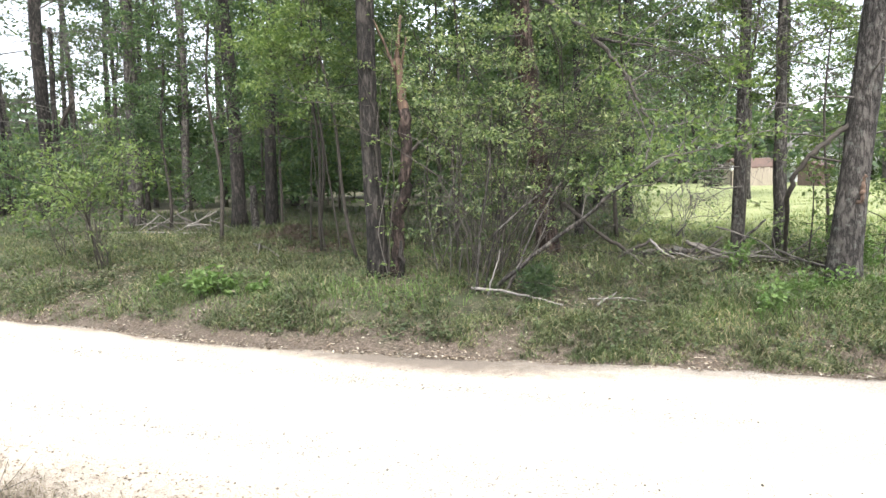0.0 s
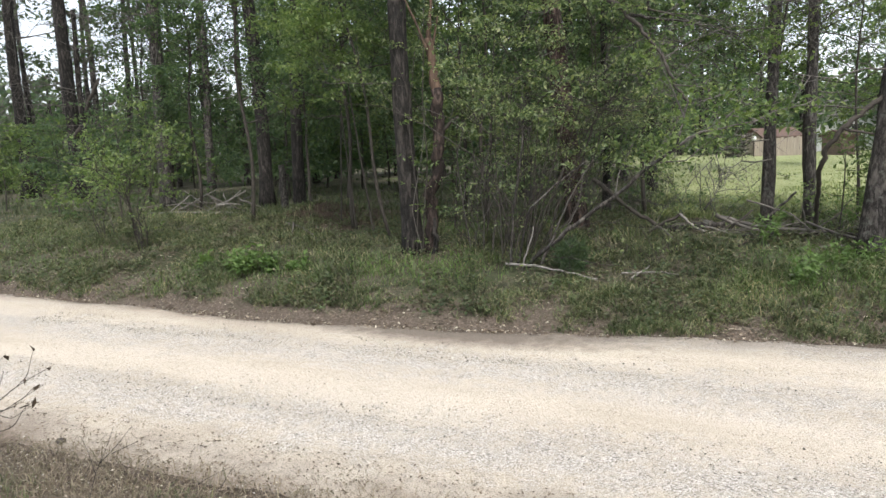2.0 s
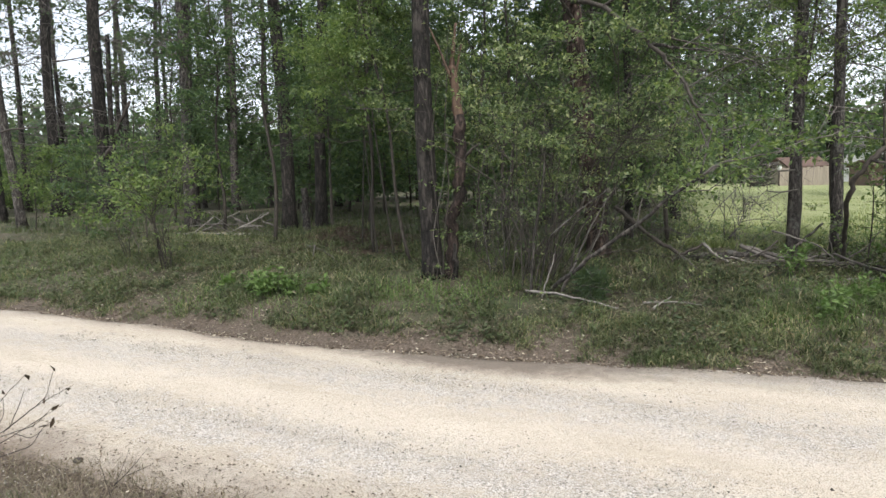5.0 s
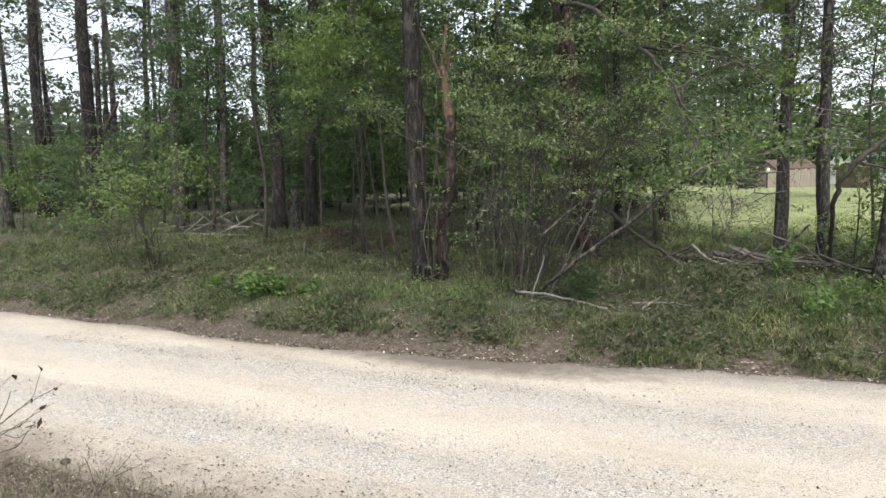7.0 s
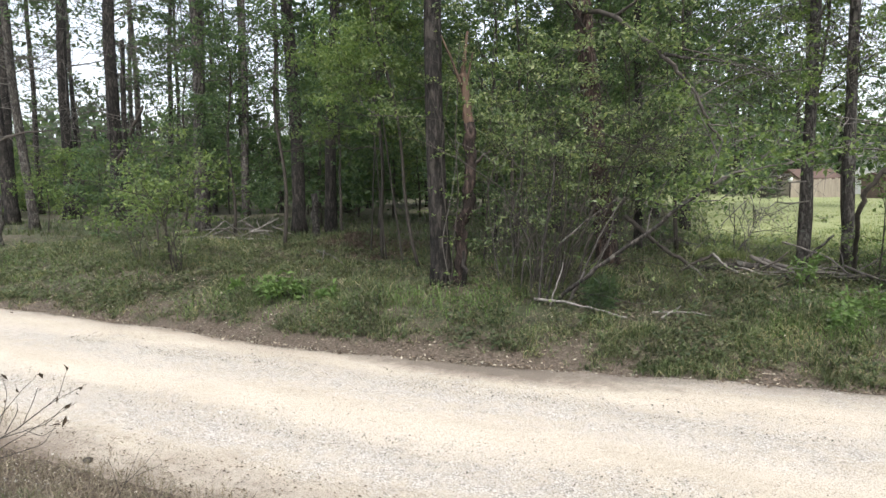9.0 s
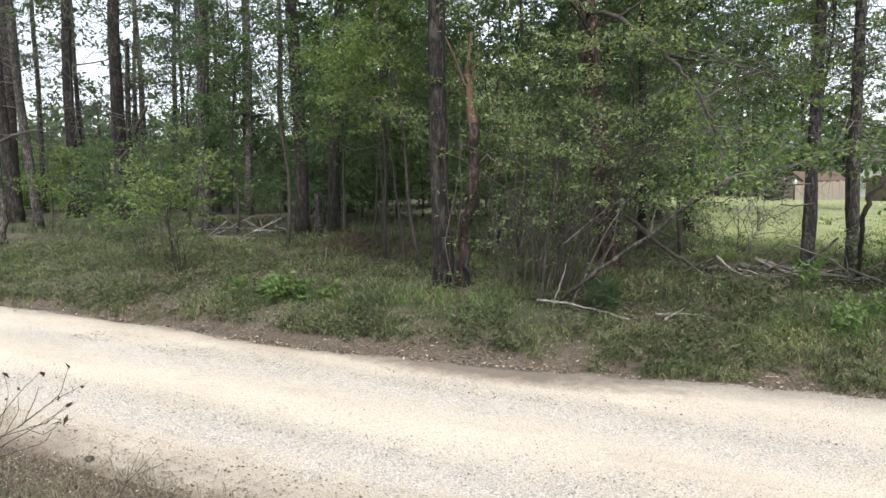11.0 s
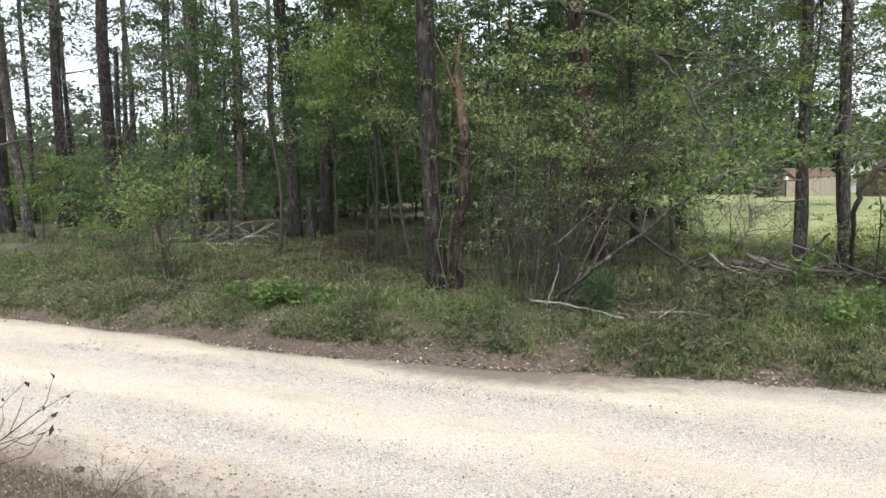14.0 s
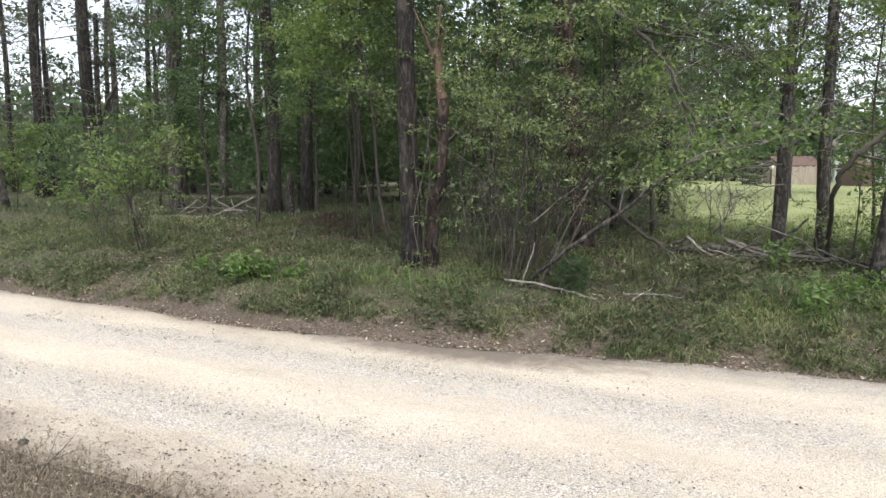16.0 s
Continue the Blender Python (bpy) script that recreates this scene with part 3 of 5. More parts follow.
# ---------------------------------------------------------------- understorey
def sapling(name, x, y, height, r, lean, seed, leaf, size, label, limbs=10, limb_len=1.0, low=0.3, count=6000, kids=4, group="saplings of the understorey", far=False):
    rng = np.random.default_rng(seed)
    e = thing(name, x, y, label, "sapling", group)
    pts = [np.array((lean[0] * z + 0.05 * math.sin(2.1 * z + seed), lean[1] * z + 0.05 * math.cos(1.7 * z + seed), z)) for z in np.linspace(-0.08, height, 14)]
    v, f = tubes([(pts, np.linspace(r, r * 0.3, 14))], 7)
    mesh_object("stem", v, f, M_STEM, e, "", True)
    anchors, every = [], []
    for k in range(limbs):
        q = low + (1 - low) * (k + rng.uniform(0, 1)) / limbs
        i = min(12, int(q * 13))
        a = rng.uniform(0, 2 * math.pi)
        lines = []
        grow(rng, pts[i], (math.cos(a), math.sin(a), rng.uniform(0.0, 0.6)), limb_len * (1.2 - 0.6 * q) * rng.uniform(0.7, 1.2), r * 0.36, 2, lines, anchors, kids, per=6, twigs=not far)
        every += lines
        if not far:
            v, f = tubes(lines, 3)
            mesh_object("branch", v, f, M_STEM, e)
    if far:
        v, f = tubes(every, 3)
        mesh_object("branchwork", v, f, M_STEM, e)["kind"] = "stuff"
    foliage(e, anchors, count, size, rng, leaf)
    return e


LIGHT_L = "young oak with light green leaves on a thin stem"
DARK_L = "young oak with dark green leaves"
sapling("oak_sapling", -1.25, 9.2, 5.2, 0.028, (-0.16, 0.0), 41, M_LEAF_LIGHT, 0.058, LIGHT_L, 16, 1.25, 0.45, 10200)
sapling("oak_sapling", -1.95, 10.4, 5.2, 0.03, (-0.05, 0.0), 42, M_LEAF_LIGHT, 0.062, LIGHT_L, 14, 1.15, 0.42, 8320)
sapling("oak_sapling", -4.1, 12.0, 4.8, 0.04, (-0.03, 0.0), 43, M_LEAF_MID, 0.07, DARK_L, 9, 0.7, 0.35, 1819)
sapling("oak_sapling", -6.3, 14.9, 6.6, 0.04, (0.0, 0.0), 44, M_LEAF_MID, 0.08, DARK_L, 16, 1.2, 0.22, 7800)
sapling("oak_sapling", 3.92, 9.1, 4.8, 0.028, (0.06, 0.0), 45, M_LEAF_LIGHT, 0.052, LIGHT_L, 15, 2.0, 0.36, 8200)
sapling("oak_sapling", 0.1, 10.4, 5.4, 0.035, (0.02, 0.0), 46, M_LEAF_MID, 0.068, DARK_L, 16, 1.5, 0.12, 9750)
sapling("oak_sapling", 2.6, 10.4, 5.0, 0.035, (0.02, 0.0), 47, M_LEAF_MID, 0.068, DARK_L, 15, 1.4, 0.25, 8400)
sapling("oak_sapling", -9.3, 18.8, 7.0, 0.04, (0.02, 0.0), 48, M_LEAF_MID, 0.095, DARK_L, 16, 1.5, 0.2, 6240)
sapling("oak_sapling", -2.6, 13.6, 6.0, 0.04, (0.02, 0.0), 49, M_LEAF_MID, 0.09, DARK_L, 15, 1.6, 0.3, 7279)
sapling("oak_sapling", -0.2, 12.6, 6.2, 0.04, (0.0, 0.0), 50, M_LEAF_MID, 0.09, DARK_L, 16, 1.7, 0.1, 9100)
sapling("oak_sapling", 4.9, 7.6, 1.7, 0.02, (0.05, 0.0), 51, M_LEAF_LIGHT, 0.055, LIGHT_L, 10, 0.6, 0.2, 1560)
sapling("oak_sapling", 4.73, 9.7, 5.2, 0.035, (0.0, 0.0), 53, M_LEAF_LIGHT, 0.058, LIGHT_L, 14, 1.7, 0.38, 4200)
sapling("oak_sapling", 4.85, 8.7, 3.3, 0.022, (0.0, 0.0), 58, M_LEAF_LIGHT, 0.055, LIGHT_L, 12, 0.95, 0.45, 3120)
sapling("oak_sapling", 4.2, 7.85, 1.15, 0.012, (0.0, 0.0), 57, M_LEAF_LIGHT, 0.05, LIGHT_L, 8, 0.45, 0.2, 880)
sapling("oak_sapling", -7.4, 13.6, 1.8, 0.02, (0.0, 0.0), 54, M_LEAF_MID, 0.08, DARK_L, 9, 0.9, 0.2, 1500)
sapling("oak_sapling", -9.4, 14.6, 1.8, 0.02, (0.0, 0.0), 55, M_LEAF_MID, 0.085, DARK_L, 9, 1.0, 0.25, 1600)
sapling("oak_sapling", -12.4, 17.0, 2.1, 0.02, (0.0, 0.0), 56, M_LEAF_LIGHT, 0.09, LIGHT_L, 9, 1.2, 0.2, 1800)
sapling("oak_sapling", 1.9, 13.0, 6.0, 0.04, (0.0, 0.0), 52, M_LEAF_MID, 0.09, DARK_L, 16, 1.7, 0.12, 8400)

proto = [sapling("woodland_sapling", -2.0 - 1.6 * i, 20.0 + 1.9 * i, 6.2 + 1.0 * (i % 3), 0.04, (0.02 * (i - 2), 0), 60 + i, (M_LEAF_MID, M_LEAF_LIGHT)[i % 4 == 3], 0.19, "leafy sapling in the depth of the wood", 16, 2.2, 0.1, 2600, 4, "saplings in the depth of the wood", True) for i in range(4)]
low_proto = [sapling("low_sapling", -18.0 - 3.0 * i, 30.0 + 2.0 * i, 2.7 + 0.3 * i, 0.03, (0.0, 0), 70 + i, (M_LEAF_MID, M_LEAF_LIGHT)[i % 2], 0.15, "low leafy undergrowth bush between the pines", 12, 1.6, 0.06, 1900, 4, "undergrowth between the pines", True) for i in range(3)]
rng = np.random.default_rng(5)
placed = 0
while placed < 38:
    y = rng.uniform(17.5, 44)
    x = rng.uniform(-0.28, 0.20) * y
    copy_thing(proto[placed % 4], Matrix.Translation((x, y, land(x, y))) @ Matrix.Rotation(rng.uniform(0, 6.28), 4, "Z"))
    placed += 1
placed = 0
while placed < 42:
    y = rng.uniform(29, 52)
    x = rng.uniform(-0.95, -0.28) * y
    if y < 27 and min(abs(x / y + 0.605), abs(x / y + 0.69), abs(x / y + 0.47)) < 0.03:
        continue
    copy_thing(low_proto[placed % 3], Matrix.Translation((x, y, land(x, y))) @ Matrix.Rotation(rng.uniform(0, 6.28), 4, "Z"))
    placed += 1
for k in range(9):
    y = rng.uniform(27, 45)
    x = rng.uniform(-0.52, -0.28) * y
    copy_thing(proto[k % 4], Matrix.Translation((x, y, land(x, y))) @ Matrix.Rotation(k * 1.1, 4, "Z"))
rng = np.random.default_rng(8)
for k in range(16):
    y = rng.uniform(28, 48)
    x = rng.uniform(-0.95, -0.1) * y
    tree("pine_tree", x, y, rng.uniform(0.11, 0.2), rng.uniform(11, 16), (rng.normal() * 0.02, 0), (M_PINE, M_GREYBARK)[k % 2], "slender distant pine in the wood", seed=400 + k, limbs=7, limb_from=0.25, leaf=M_NEEDLE, leaf_size=0.26, count=800, limb_len=2.6, dead=6)


for k, (x, y) in enumerate([(-12.6, 27.5), (-13.6, 30.5), (-16.5, 33.0), (-11.6, 29.0)]):
    tree("pine_tree", x, y, 0.10, 15, (0.01, 0), (M_PINE, M_GREYBARK)[k % 2], "slender distant pine with grey-green twiggy limbs", seed=440 + k, limbs=10, limb_from=0.18, leaf=M_NEEDLE, leaf_size=0.15, count=1500, limb_len=2.4, dead=16)


def far_woods():
    """The wood beyond the saplings: trunks and leaf masses that close the view all round."""
    rng = np.random.default_rng(77)
    lines, pts = [], []
    for k in range(620):
        a = rng.uniform(-1.15, 1.05) if k < 440 else rng.uniform(1.05, 5.13)
        R = rng.uniform(54, 88)
        x, y = R * math.sin(a), 4 + R * math.cos(a)
        h = rng.uniform(5.5, 8.5) if -1.15 < a < -0.2 else rng.uniform(9, 17) if a < 0.38 else rng.uniform(8, 12) if a < 0.44 else rng.uniform(4.5, 7)
        z0 = land(x, y)
        lines.append(([(x, y, z0 - 0.2), (x + rng.normal() * 0.2, y, z0 + h * 0.5), (x + rng.normal() * 0.4, y, z0 + h)], (0.22, 0.16, 0.06)))
        n = 135
        zz = rng.beta(1.3, 1.2, n) * h
        w = 1.1 + 1.7 * np.sin(np.clip(zz / h, 0, 1) * math.pi)
        pts.append(np.stack([x + rng.normal(size=n) * w, y + rng.normal(size=n) * w, z0 + zz], 1))
    v, f = tubes(lines, 6)
    wood = mesh_object("far_woods", v, f, M_PINE)
    tagged(wood, "distant mixed wood round the clearing and the track", "wood", "", "stuff")
    v, f = leaves(np.concatenate(pts), 0.75, rng, 0.3, 0.6, 0.6)
    mesh_object("foliage", v, f, M_LEAF_MID, wood)["kind"] = "stuff"


far_woods()


# ---------------------------------------------------------------- thicket and bushes
def bush(name, x, y, seed, stems, height, spread, leaf, size, label, lean=(0, 0), r=0.016, count=6000, kids=4, foot=0.25, low=0.4, bend=0.2, wood=None):
    rng = np.random.default_rng(seed)
    e = thing(name, x, y, label, "shrub")
    anchors = []
    for k in range(stems):
        a = rng.uniform(0, 2 * math.pi)
        b = np.array((math.cos(a) * foot * rng.uniform(0.2, 1), math.sin(a) * foot * rng.uniform(0.2, 1), -0.05))
        d = (math.cos(a) * spread * rng.uniform(0.1, 1) + lean[0], math.sin(a) * spread * rng.uniform(0.1, 1) + lean[1], 1.0)
        lines = []
        grow(rng, b, d, height * rng.uniform(0.6, 1.15), r * rng.uniform(0.5, 1.4), 2, lines, anchors, kids, bend, 0.05, 0.42, 6, low)
        v, f = tubes(lines, 4)
        mesh_object("stem", v, f, wood or (M_TWIG, M_STEM)[k % 2], e)
    foliage(e, anchors, count, size, rng, leaf, 0.3, 1.2)
    return e


THICKET_L = "dense grey-stemmed thicket with small yellow-green leaves"
bush("thicket_shrub", 0.36, 7.6, 81, 12, 3.2, 0.42, M_LEAF_SHRUB, 0.049, THICKET_L, (0.16, 0.05), 0.0085, 9500, 4, 0.4, 0.46, 0.30, M_STEM)
bush("thicket_shrub", 0.62, 8.1, 82, 11, 3.3, 0.5, M_LEAF_SHRUB, 0.049, THICKET_L, (0.34, 0.0), 0.0085, 10500, 4, 0.35, 0.46, 0.32, M_STEM)
bush("thicket_shrub", 0.5, 7.75, 85, 13, 2.1, 0.7, M_LEAF_SHRUB, 0.042, "tangle of thin bare grey stems inside the thicket", (0.10, 0.0), 0.008, 1100, 6, 0.5, 0.10, 0.5, M_STEM)
bush("thicket_shrub", -0.05, 8.2, 86, 6, 2.0, 0.4, M_LEAF_SHRUB, 0.055, "tangle of thin bare grey stems inside the thicket", (0.0, 0.0), 0.006, 500, 4, 0.3, 0.2, 0.3, M_TWIG)
bush("dead_shrub", 3.5, 10.3, 88, 11, 1.25, 1.2, M_LEAF_SHRUB, 0.05, "low bush of bare grey dead twigs", (0.1, 0.0), 0.008, 350, 5, 0.5, 0.3, 0.3, M_TWIG)
bush("oak_bush", -5.18, 9.9, 83, 8, 1.95, 0.55, M_LEAF_LIGHT, 0.07, "open bush with crooked stems and pale green leaves", (-0.08, 0), 0.011, 1900, 5, 0.13, 0.5, 0.26, M_STEM)
bush("oak_bush", -6.1, 10.6, 87, 5, 1.6, 0.6, M_LEAF_LIGHT, 0.07, "open bush with crooked stems and pale green leaves", (-0.05, 0), 0.010, 1300, 4, 0.12, 0.55, 0.22, M_STEM)


# ---------------------------------------------------------------- dead wood
def pole(name, pts, r0, r1, material, parent=None, sides=7, seed=0, knots=0.08, jitter=0.25):
    """A crooked piece of wood along points, smoothed and roughened."""
    rng = np.random.default_rng(seed)
    P = np.array(pts, float)
    t = np.linspace(0, len(P) - 1, 5 * (len(P) - 1) + 1)
    Q = np.stack([np.interp(t, np.arange(len(P)), P[:, k]) for k in range(3)], 1)
    Q[1:-1] = (Q[:-2] + 2 * Q[1:-1] + Q[2:]) / 4
    Q[1:-1] += rng.normal(size=(len(Q) - 2, 3)) * r0 * jitter
    v, f = tubes([(Q, np.linspace(r0, r1, len(Q)))], sides, knots, rng)
    return mesh_object(name, v, f, material, parent, "", True)


def world_thing(name, label, category, group=""):
    return tagged(new(name), label, category, group)


def snag():
    e = world_thing("snag", "broken dead tree with rotten orange-brown splintered top", "dead tree")
    pole("trunk", [(-0.63, 8.1, 0.25), (-0.61, 8.1, 0.75), (-0.57, 8.1, 1.3), (-0.47, 8.1, 1.85), (-0.49, 8.1, 2.45)], 0.078, 0.066, M_SNAG, e, 12, 1)
    pole("top", [(-0.49, 8.1, 2.4), (-0.52, 8.1, 2.75), (-0.56, 8.1, 3.05)], 0.062, 0.045, M_ROT, e, 9, 2, 0.12, 0.06)
    pole("splinter", [(-0.56, 8.1, 2.95), (-0.54, 8.1, 3.25), (-0.50, 8.1, 3.55)], 0.042, 0.014, M_ROT, e, 5, 3, 0.12, 0.05)
    pole("splinter", [(-0.58, 8.05, 2.9), (-0.69, 8.05, 3.21), (-0.82, 8.05, 3.5)], 0.024, 0.008, M_ROT, e, 5, 4, 0.1, 0.05)
    pole("splinter", [(-0.53, 8.12, 2.9), (-0.47, 8.1, 3.15), (-0.44, 8.1, 3.30)], 0.022, 0.008, M_ROT, e, 5, 5, 0.1, 0.05)
    pole("branch_stub", [(-0.47, 8.1, 1.9), (-0.33, 8.05, 2.05), (-0.22, 8.0, 2.10)], 0.025, 0.012, M_STEM, e, 6, 6)
    pole("root_spur", [(-0.60, 8.05, 0.35), (-0.55, 8.02, 0.62), (-0.57, 8.03, 0.9)], 0.045, 0.02, M_PINE, e, 6, 7)


snag()
for k, (pts, r) in enumerate([
        ([(-0.80, 8.05, 0.35), (-0.76, 8.0, 1.2), (-0.84, 8.0, 2.0), (-0.72, 8.02, 2.9)], 0.010),
        ([(-0.70, 8.0, 0.35), (-0.84, 7.98, 1.0), (-0.70, 7.98, 1.6), (-0.62, 8.0, 2.2)], 0.008),
        ([(-0.72, 8.0, 0.38), (-0.70, 7.95, 0.9), (-0.62, 7.98, 1.5), (-0.66, 8.0, 2.3), (-0.60, 8.1, 3.4)], 0.012)]):
    ob = pole("woody_vine", pts, r * 0.8, r * 0.4, (M_STEM, M_TWIG, M_STEM)[k], None, 5, 20 + k)
    tagged(ob, "thin grey woody vine climbing a pine trunk", "vine", "vines on the pine")
    rng = np.random.default_rng(310 + k)
    foliage(ob, np.array([p for p in pts[1:] for _ in range(6)]) + rng.normal(size=(6 * (len(pts) - 1), 3)) * np.array([0.14, 0.05, 0.22]), 75, 0.05, rng, M_LEAF_LIGHT)

e = world_thing("fallen_limb", "long pale lichened dead limb leaning out of the thicket", "dead branch")
pole("limb", [(0.50, 7.38, 0.32), (0.56, 7.3, 0.45), (0.89, 7.0, 0.80), (1.34, 6.7, 1.17), (1.60, 6.45, 1.46), (1.82, 6.3, 1.63)], 0.027, 0.014, M_GREYBARK, e, 8, 31, 0.1, 0.35)
pole("fork", [(1.82, 6.3, 1.63), (1.91, 6.4, 1.86), (2.01, 6.55, 2.07), (2.03, 6.65, 2.12)], 0.009, 0.006, M_GREYBARK, e, 6, 32)
pole("fork", [(1.82, 6.3, 1.63), (1.99, 6.25, 1.76), (2.22, 6.2, 1.80), (2.47, 6.2, 1.84), (2.7, 6.2, 1.93)], 0.013, 0.004, M_TWIG, e, 6, 33)
pole("fork", [(1.34, 6.7, 1.17), (1.40, 6.8, 1.4), (1.55, 6.8, 1.7)], 0.007, 0.003, M_TWIG, e, 5, 34)
pole("fork", [(0.89, 7.0, 0.80), (1.02, 6.95, 1.1), (1.06, 6.9, 1.42)], 0.006, 0.003, M_TWIG, e, 5, 35)
rng = np.random.default_rng(35)
pts = np.array([(1.9, 6.3, 1.7), (2.1, 6.25, 1.85), (2.35, 6.15, 1.9), (1.95, 6.3, 2.05), (2.55, 6.1, 1.95), (1.7, 6.4, 1.6)])
foliage(e, pts, 420, 0.06, rng, M_LEAF_LIGHT, 0.3, 3.0)
lines, tips = [], []
for base, d, L in [((1.56, 6.5, 1.38), (0.5, 0.2, 0.9), 0.8), ((1.83, 6.3, 1.63), (0.9, 0.1, 0.6), 0.9), ((2.12, 6.2, 1.78), (0.9, 0.3, 0.5), 0.9), ((1.9, 6.3, 1.9), (0.2, 0.2, 0.9), 0.8), ((2.42, 6.1, 1.82), (1.0, 0.0, 0.25), 0.8), ((1.7, 6.4, 1.5), (0.9, -0.1, -0.05), 0.7)]:
    twig = []
    grow(rng, base, d, L, 0.007, 1, twig, tips, 6, 0.25, 0.03, 0.45, 5, 0.15)
    v, f = tubes(twig, 4)
    mesh_object("side_twig", v, f, M_TWIG, e)["kind"] = "stuff"
foliage(e, tips, 1100, 0.055, rng, M_LEAF_LIGHT, 0.3, 1.0)
b = world_thing("dead_bough", "drooping bare bough with a net of fine grey twigs", "dead branch")
for base, d, L in [((3.76, 8.7, 1.95), (-1.0, -0.2, -0.12), 1.9), ((3.76, 8.72, 1.7), (-1.0, -0.1, -0.25), 1.7), ((3.76, 8.7, 2.3), (-0.9, -0.4, 0.1), 1.6), ((4.2, 8.55, 2.1), (0.7, -0.5, 0.0), 1.2), ((3.80, 8.72, 1.45), (-0.9, -0.3, -0.1), 1.3), ((3.8, 8.7, 2.7), (-1.0, -0.5, 0.0), 1.9), ((3.8, 8.7, 3.1), (-1.0, -0.6, -0.2), 1.8), ((3.8, 8.7, 3.3), (-0.6, -0.8, 0.1), 1.5), ((4.2, 8.55, 2.8), (-0.5, -0.9, 0.0), 1.3)]:
    twig = []
    grow(rng, base, d, L, 0.010, 2, twig, [], 6, 0.18, -0.02, 0.42, 3, 0.15)
    v, f = tubes(twig, 4)
    mesh_object("branch", v, f, M_TWIG, b)
b = world_thing("dead_bough", "grey dead twigs tangled in the crown of the thicket", "dead branch")
for base, d, L in [((0.5, 7.6, 1.9), (0.5, -0.4, 0.5), 1.1), ((0.7, 7.7, 2.1), (0.9, -0.5, 0.1), 1.2), ((0.9, 7.8, 2.2), (-0.6, -0.5, 0.3), 1.1), ((1.1, 8.0, 2.3), (0.2, -0.8, -0.1), 1.2), ((0.6, 7.6, 1.6), (-0.5, -0.4, 0.4), 0.9), ((1.2, 8.0, 1.9), (0.6, -0.6, -0.2), 1.0)]:
    twig = [([(0.55, 7.75, 0.4), ((0.55 + base[0]) / 2, 7.8, (0.4 + base[2]) / 2), base], (0.007, 0.006, 0.005))]
    grow(rng, base, d, L, 0.008, 2, twig, [], 6, 0.26, -0.02, 0.42, 3, 0.1)
    v, f = tubes(twig, 4)
    mesh_object("branch", v, f, M_STEM, b)
e = world_thing("fallen_limb", "thin bleached dead limbs standing in the thicket", "dead branch")
pole("limb", [(0.39, 7.42, 0.32), (0.46, 7.25, 0.78), (0.52, 7.15, 1.05), (0.80, 7.05, 1.30), (1.09, 6.95, 1.53)], 0.015, 0.008, M_GREYBARK, e, 7, 36, 0.08, 0.3)
pole("limb", [(0.42, 7.25, 0.33), (0.49, 7.2, 0.59), (0.55, 7.2, 0.75), (0.56, 7.2, 0.84)], 0.011, 0.005, M_BLEACH, e, 6, 37)
pole("limb", [(0.62, 7.35, 0.32), (0.74, 7.3, 0.6), (0.80, 7.25, 0.72)], 0.022, 0.012, M_TWIG, e, 6, 38)
pole("limb", [(0.30, 7.3, 0.3), (0.36, 7.4, 1.0), (0.48, 7.5, 1.7), (0.50, 7.5, 2.3)], 0.016, 0.008, M_GREYBARK, e, 7, 39)
pole("limb", [(0.66, 7.5, 0.32), (0.86, 7.35, 0.85), (0.98, 7.3, 1.15), (1.22, 7.2, 1.55)], 0.012, 0.005, M_TWIG, e, 6, 139)

e = world_thing("dead_branch", "crooked bare dark branch hanging across the leaves", "dead branch")
pole("limb", [(1.03, 9.25, 4.05), (1.05, 8.9, 3.95), (1.27, 8.2, 3.70), (1.42, 7.5, 3.29), (1.57, 7.1, 3.02), (1.72, 6.9, 2.76), (1.84, 6.8, 2.52), (1.93, 6.7, 2.25), (2.03, 6.65, 2.09)], 0.036, 0.010, M_STEM, e, 7, 40)
pole("side_branch", [(1.57, 7.1, 3.02), (1.89, 7.2, 2.98), (2.29, 7.4, 2.98)], 0.021, 0.008, M_OAK, e, 6, 41)
pole("side_branch", [(1.46, 7.4, 3.21), (1.73, 7.5, 3.19), (2.12, 7.6, 3.11), (2.67, 7.8, 2.95)], 0.018, 0.006, M_STEM, e, 6, 42)
pole("side_branch", [(1.08, 9.2, 3.7), (0.86, 8.7, 3.86), (0.64, 8.3, 4.00), (0.4, 8.0, 4.2)], 0.024, 0.010, M_STEM, e, 6, 43)
pole("side_branch", [(1.27, 8.2, 3.70), (1.46, 8.0, 3.79), (1.70, 7.8, 4.0)], 0.022, 0.008, M_STEM, e, 6, 44)
rng = np.random.default_rng(46)
for base, d, L in [((1.57, 7.1, 3.02), (0.8, 0.3, -0.5), 0.9), ((1.84, 6.8, 2.52), (0.9, 0.2, 0.2), 0.9), ((1.89, 7.2, 2.98), (0.8, 0.2, 0.4), 0.9), ((2.12, 7.6, 3.11), (0.9, 0.0, -0.4), 0.9), ((1.93, 6.7, 2.25), (0.9, 0.2, -0.1), 0.8), ((1.72, 6.9, 2.76), (-0.7, 0.2, -0.5), 0.7)]:
    twig = []
    grow(rng, base, d, L, 0.006, 1, twig, [], 7, 0.28, 0.0, 0.45, 4, 0.1)
    v, f = tubes(twig, 4)
    mesh_object("side_twig", v, f, M_TWIG, e)["kind"] = "stuff"

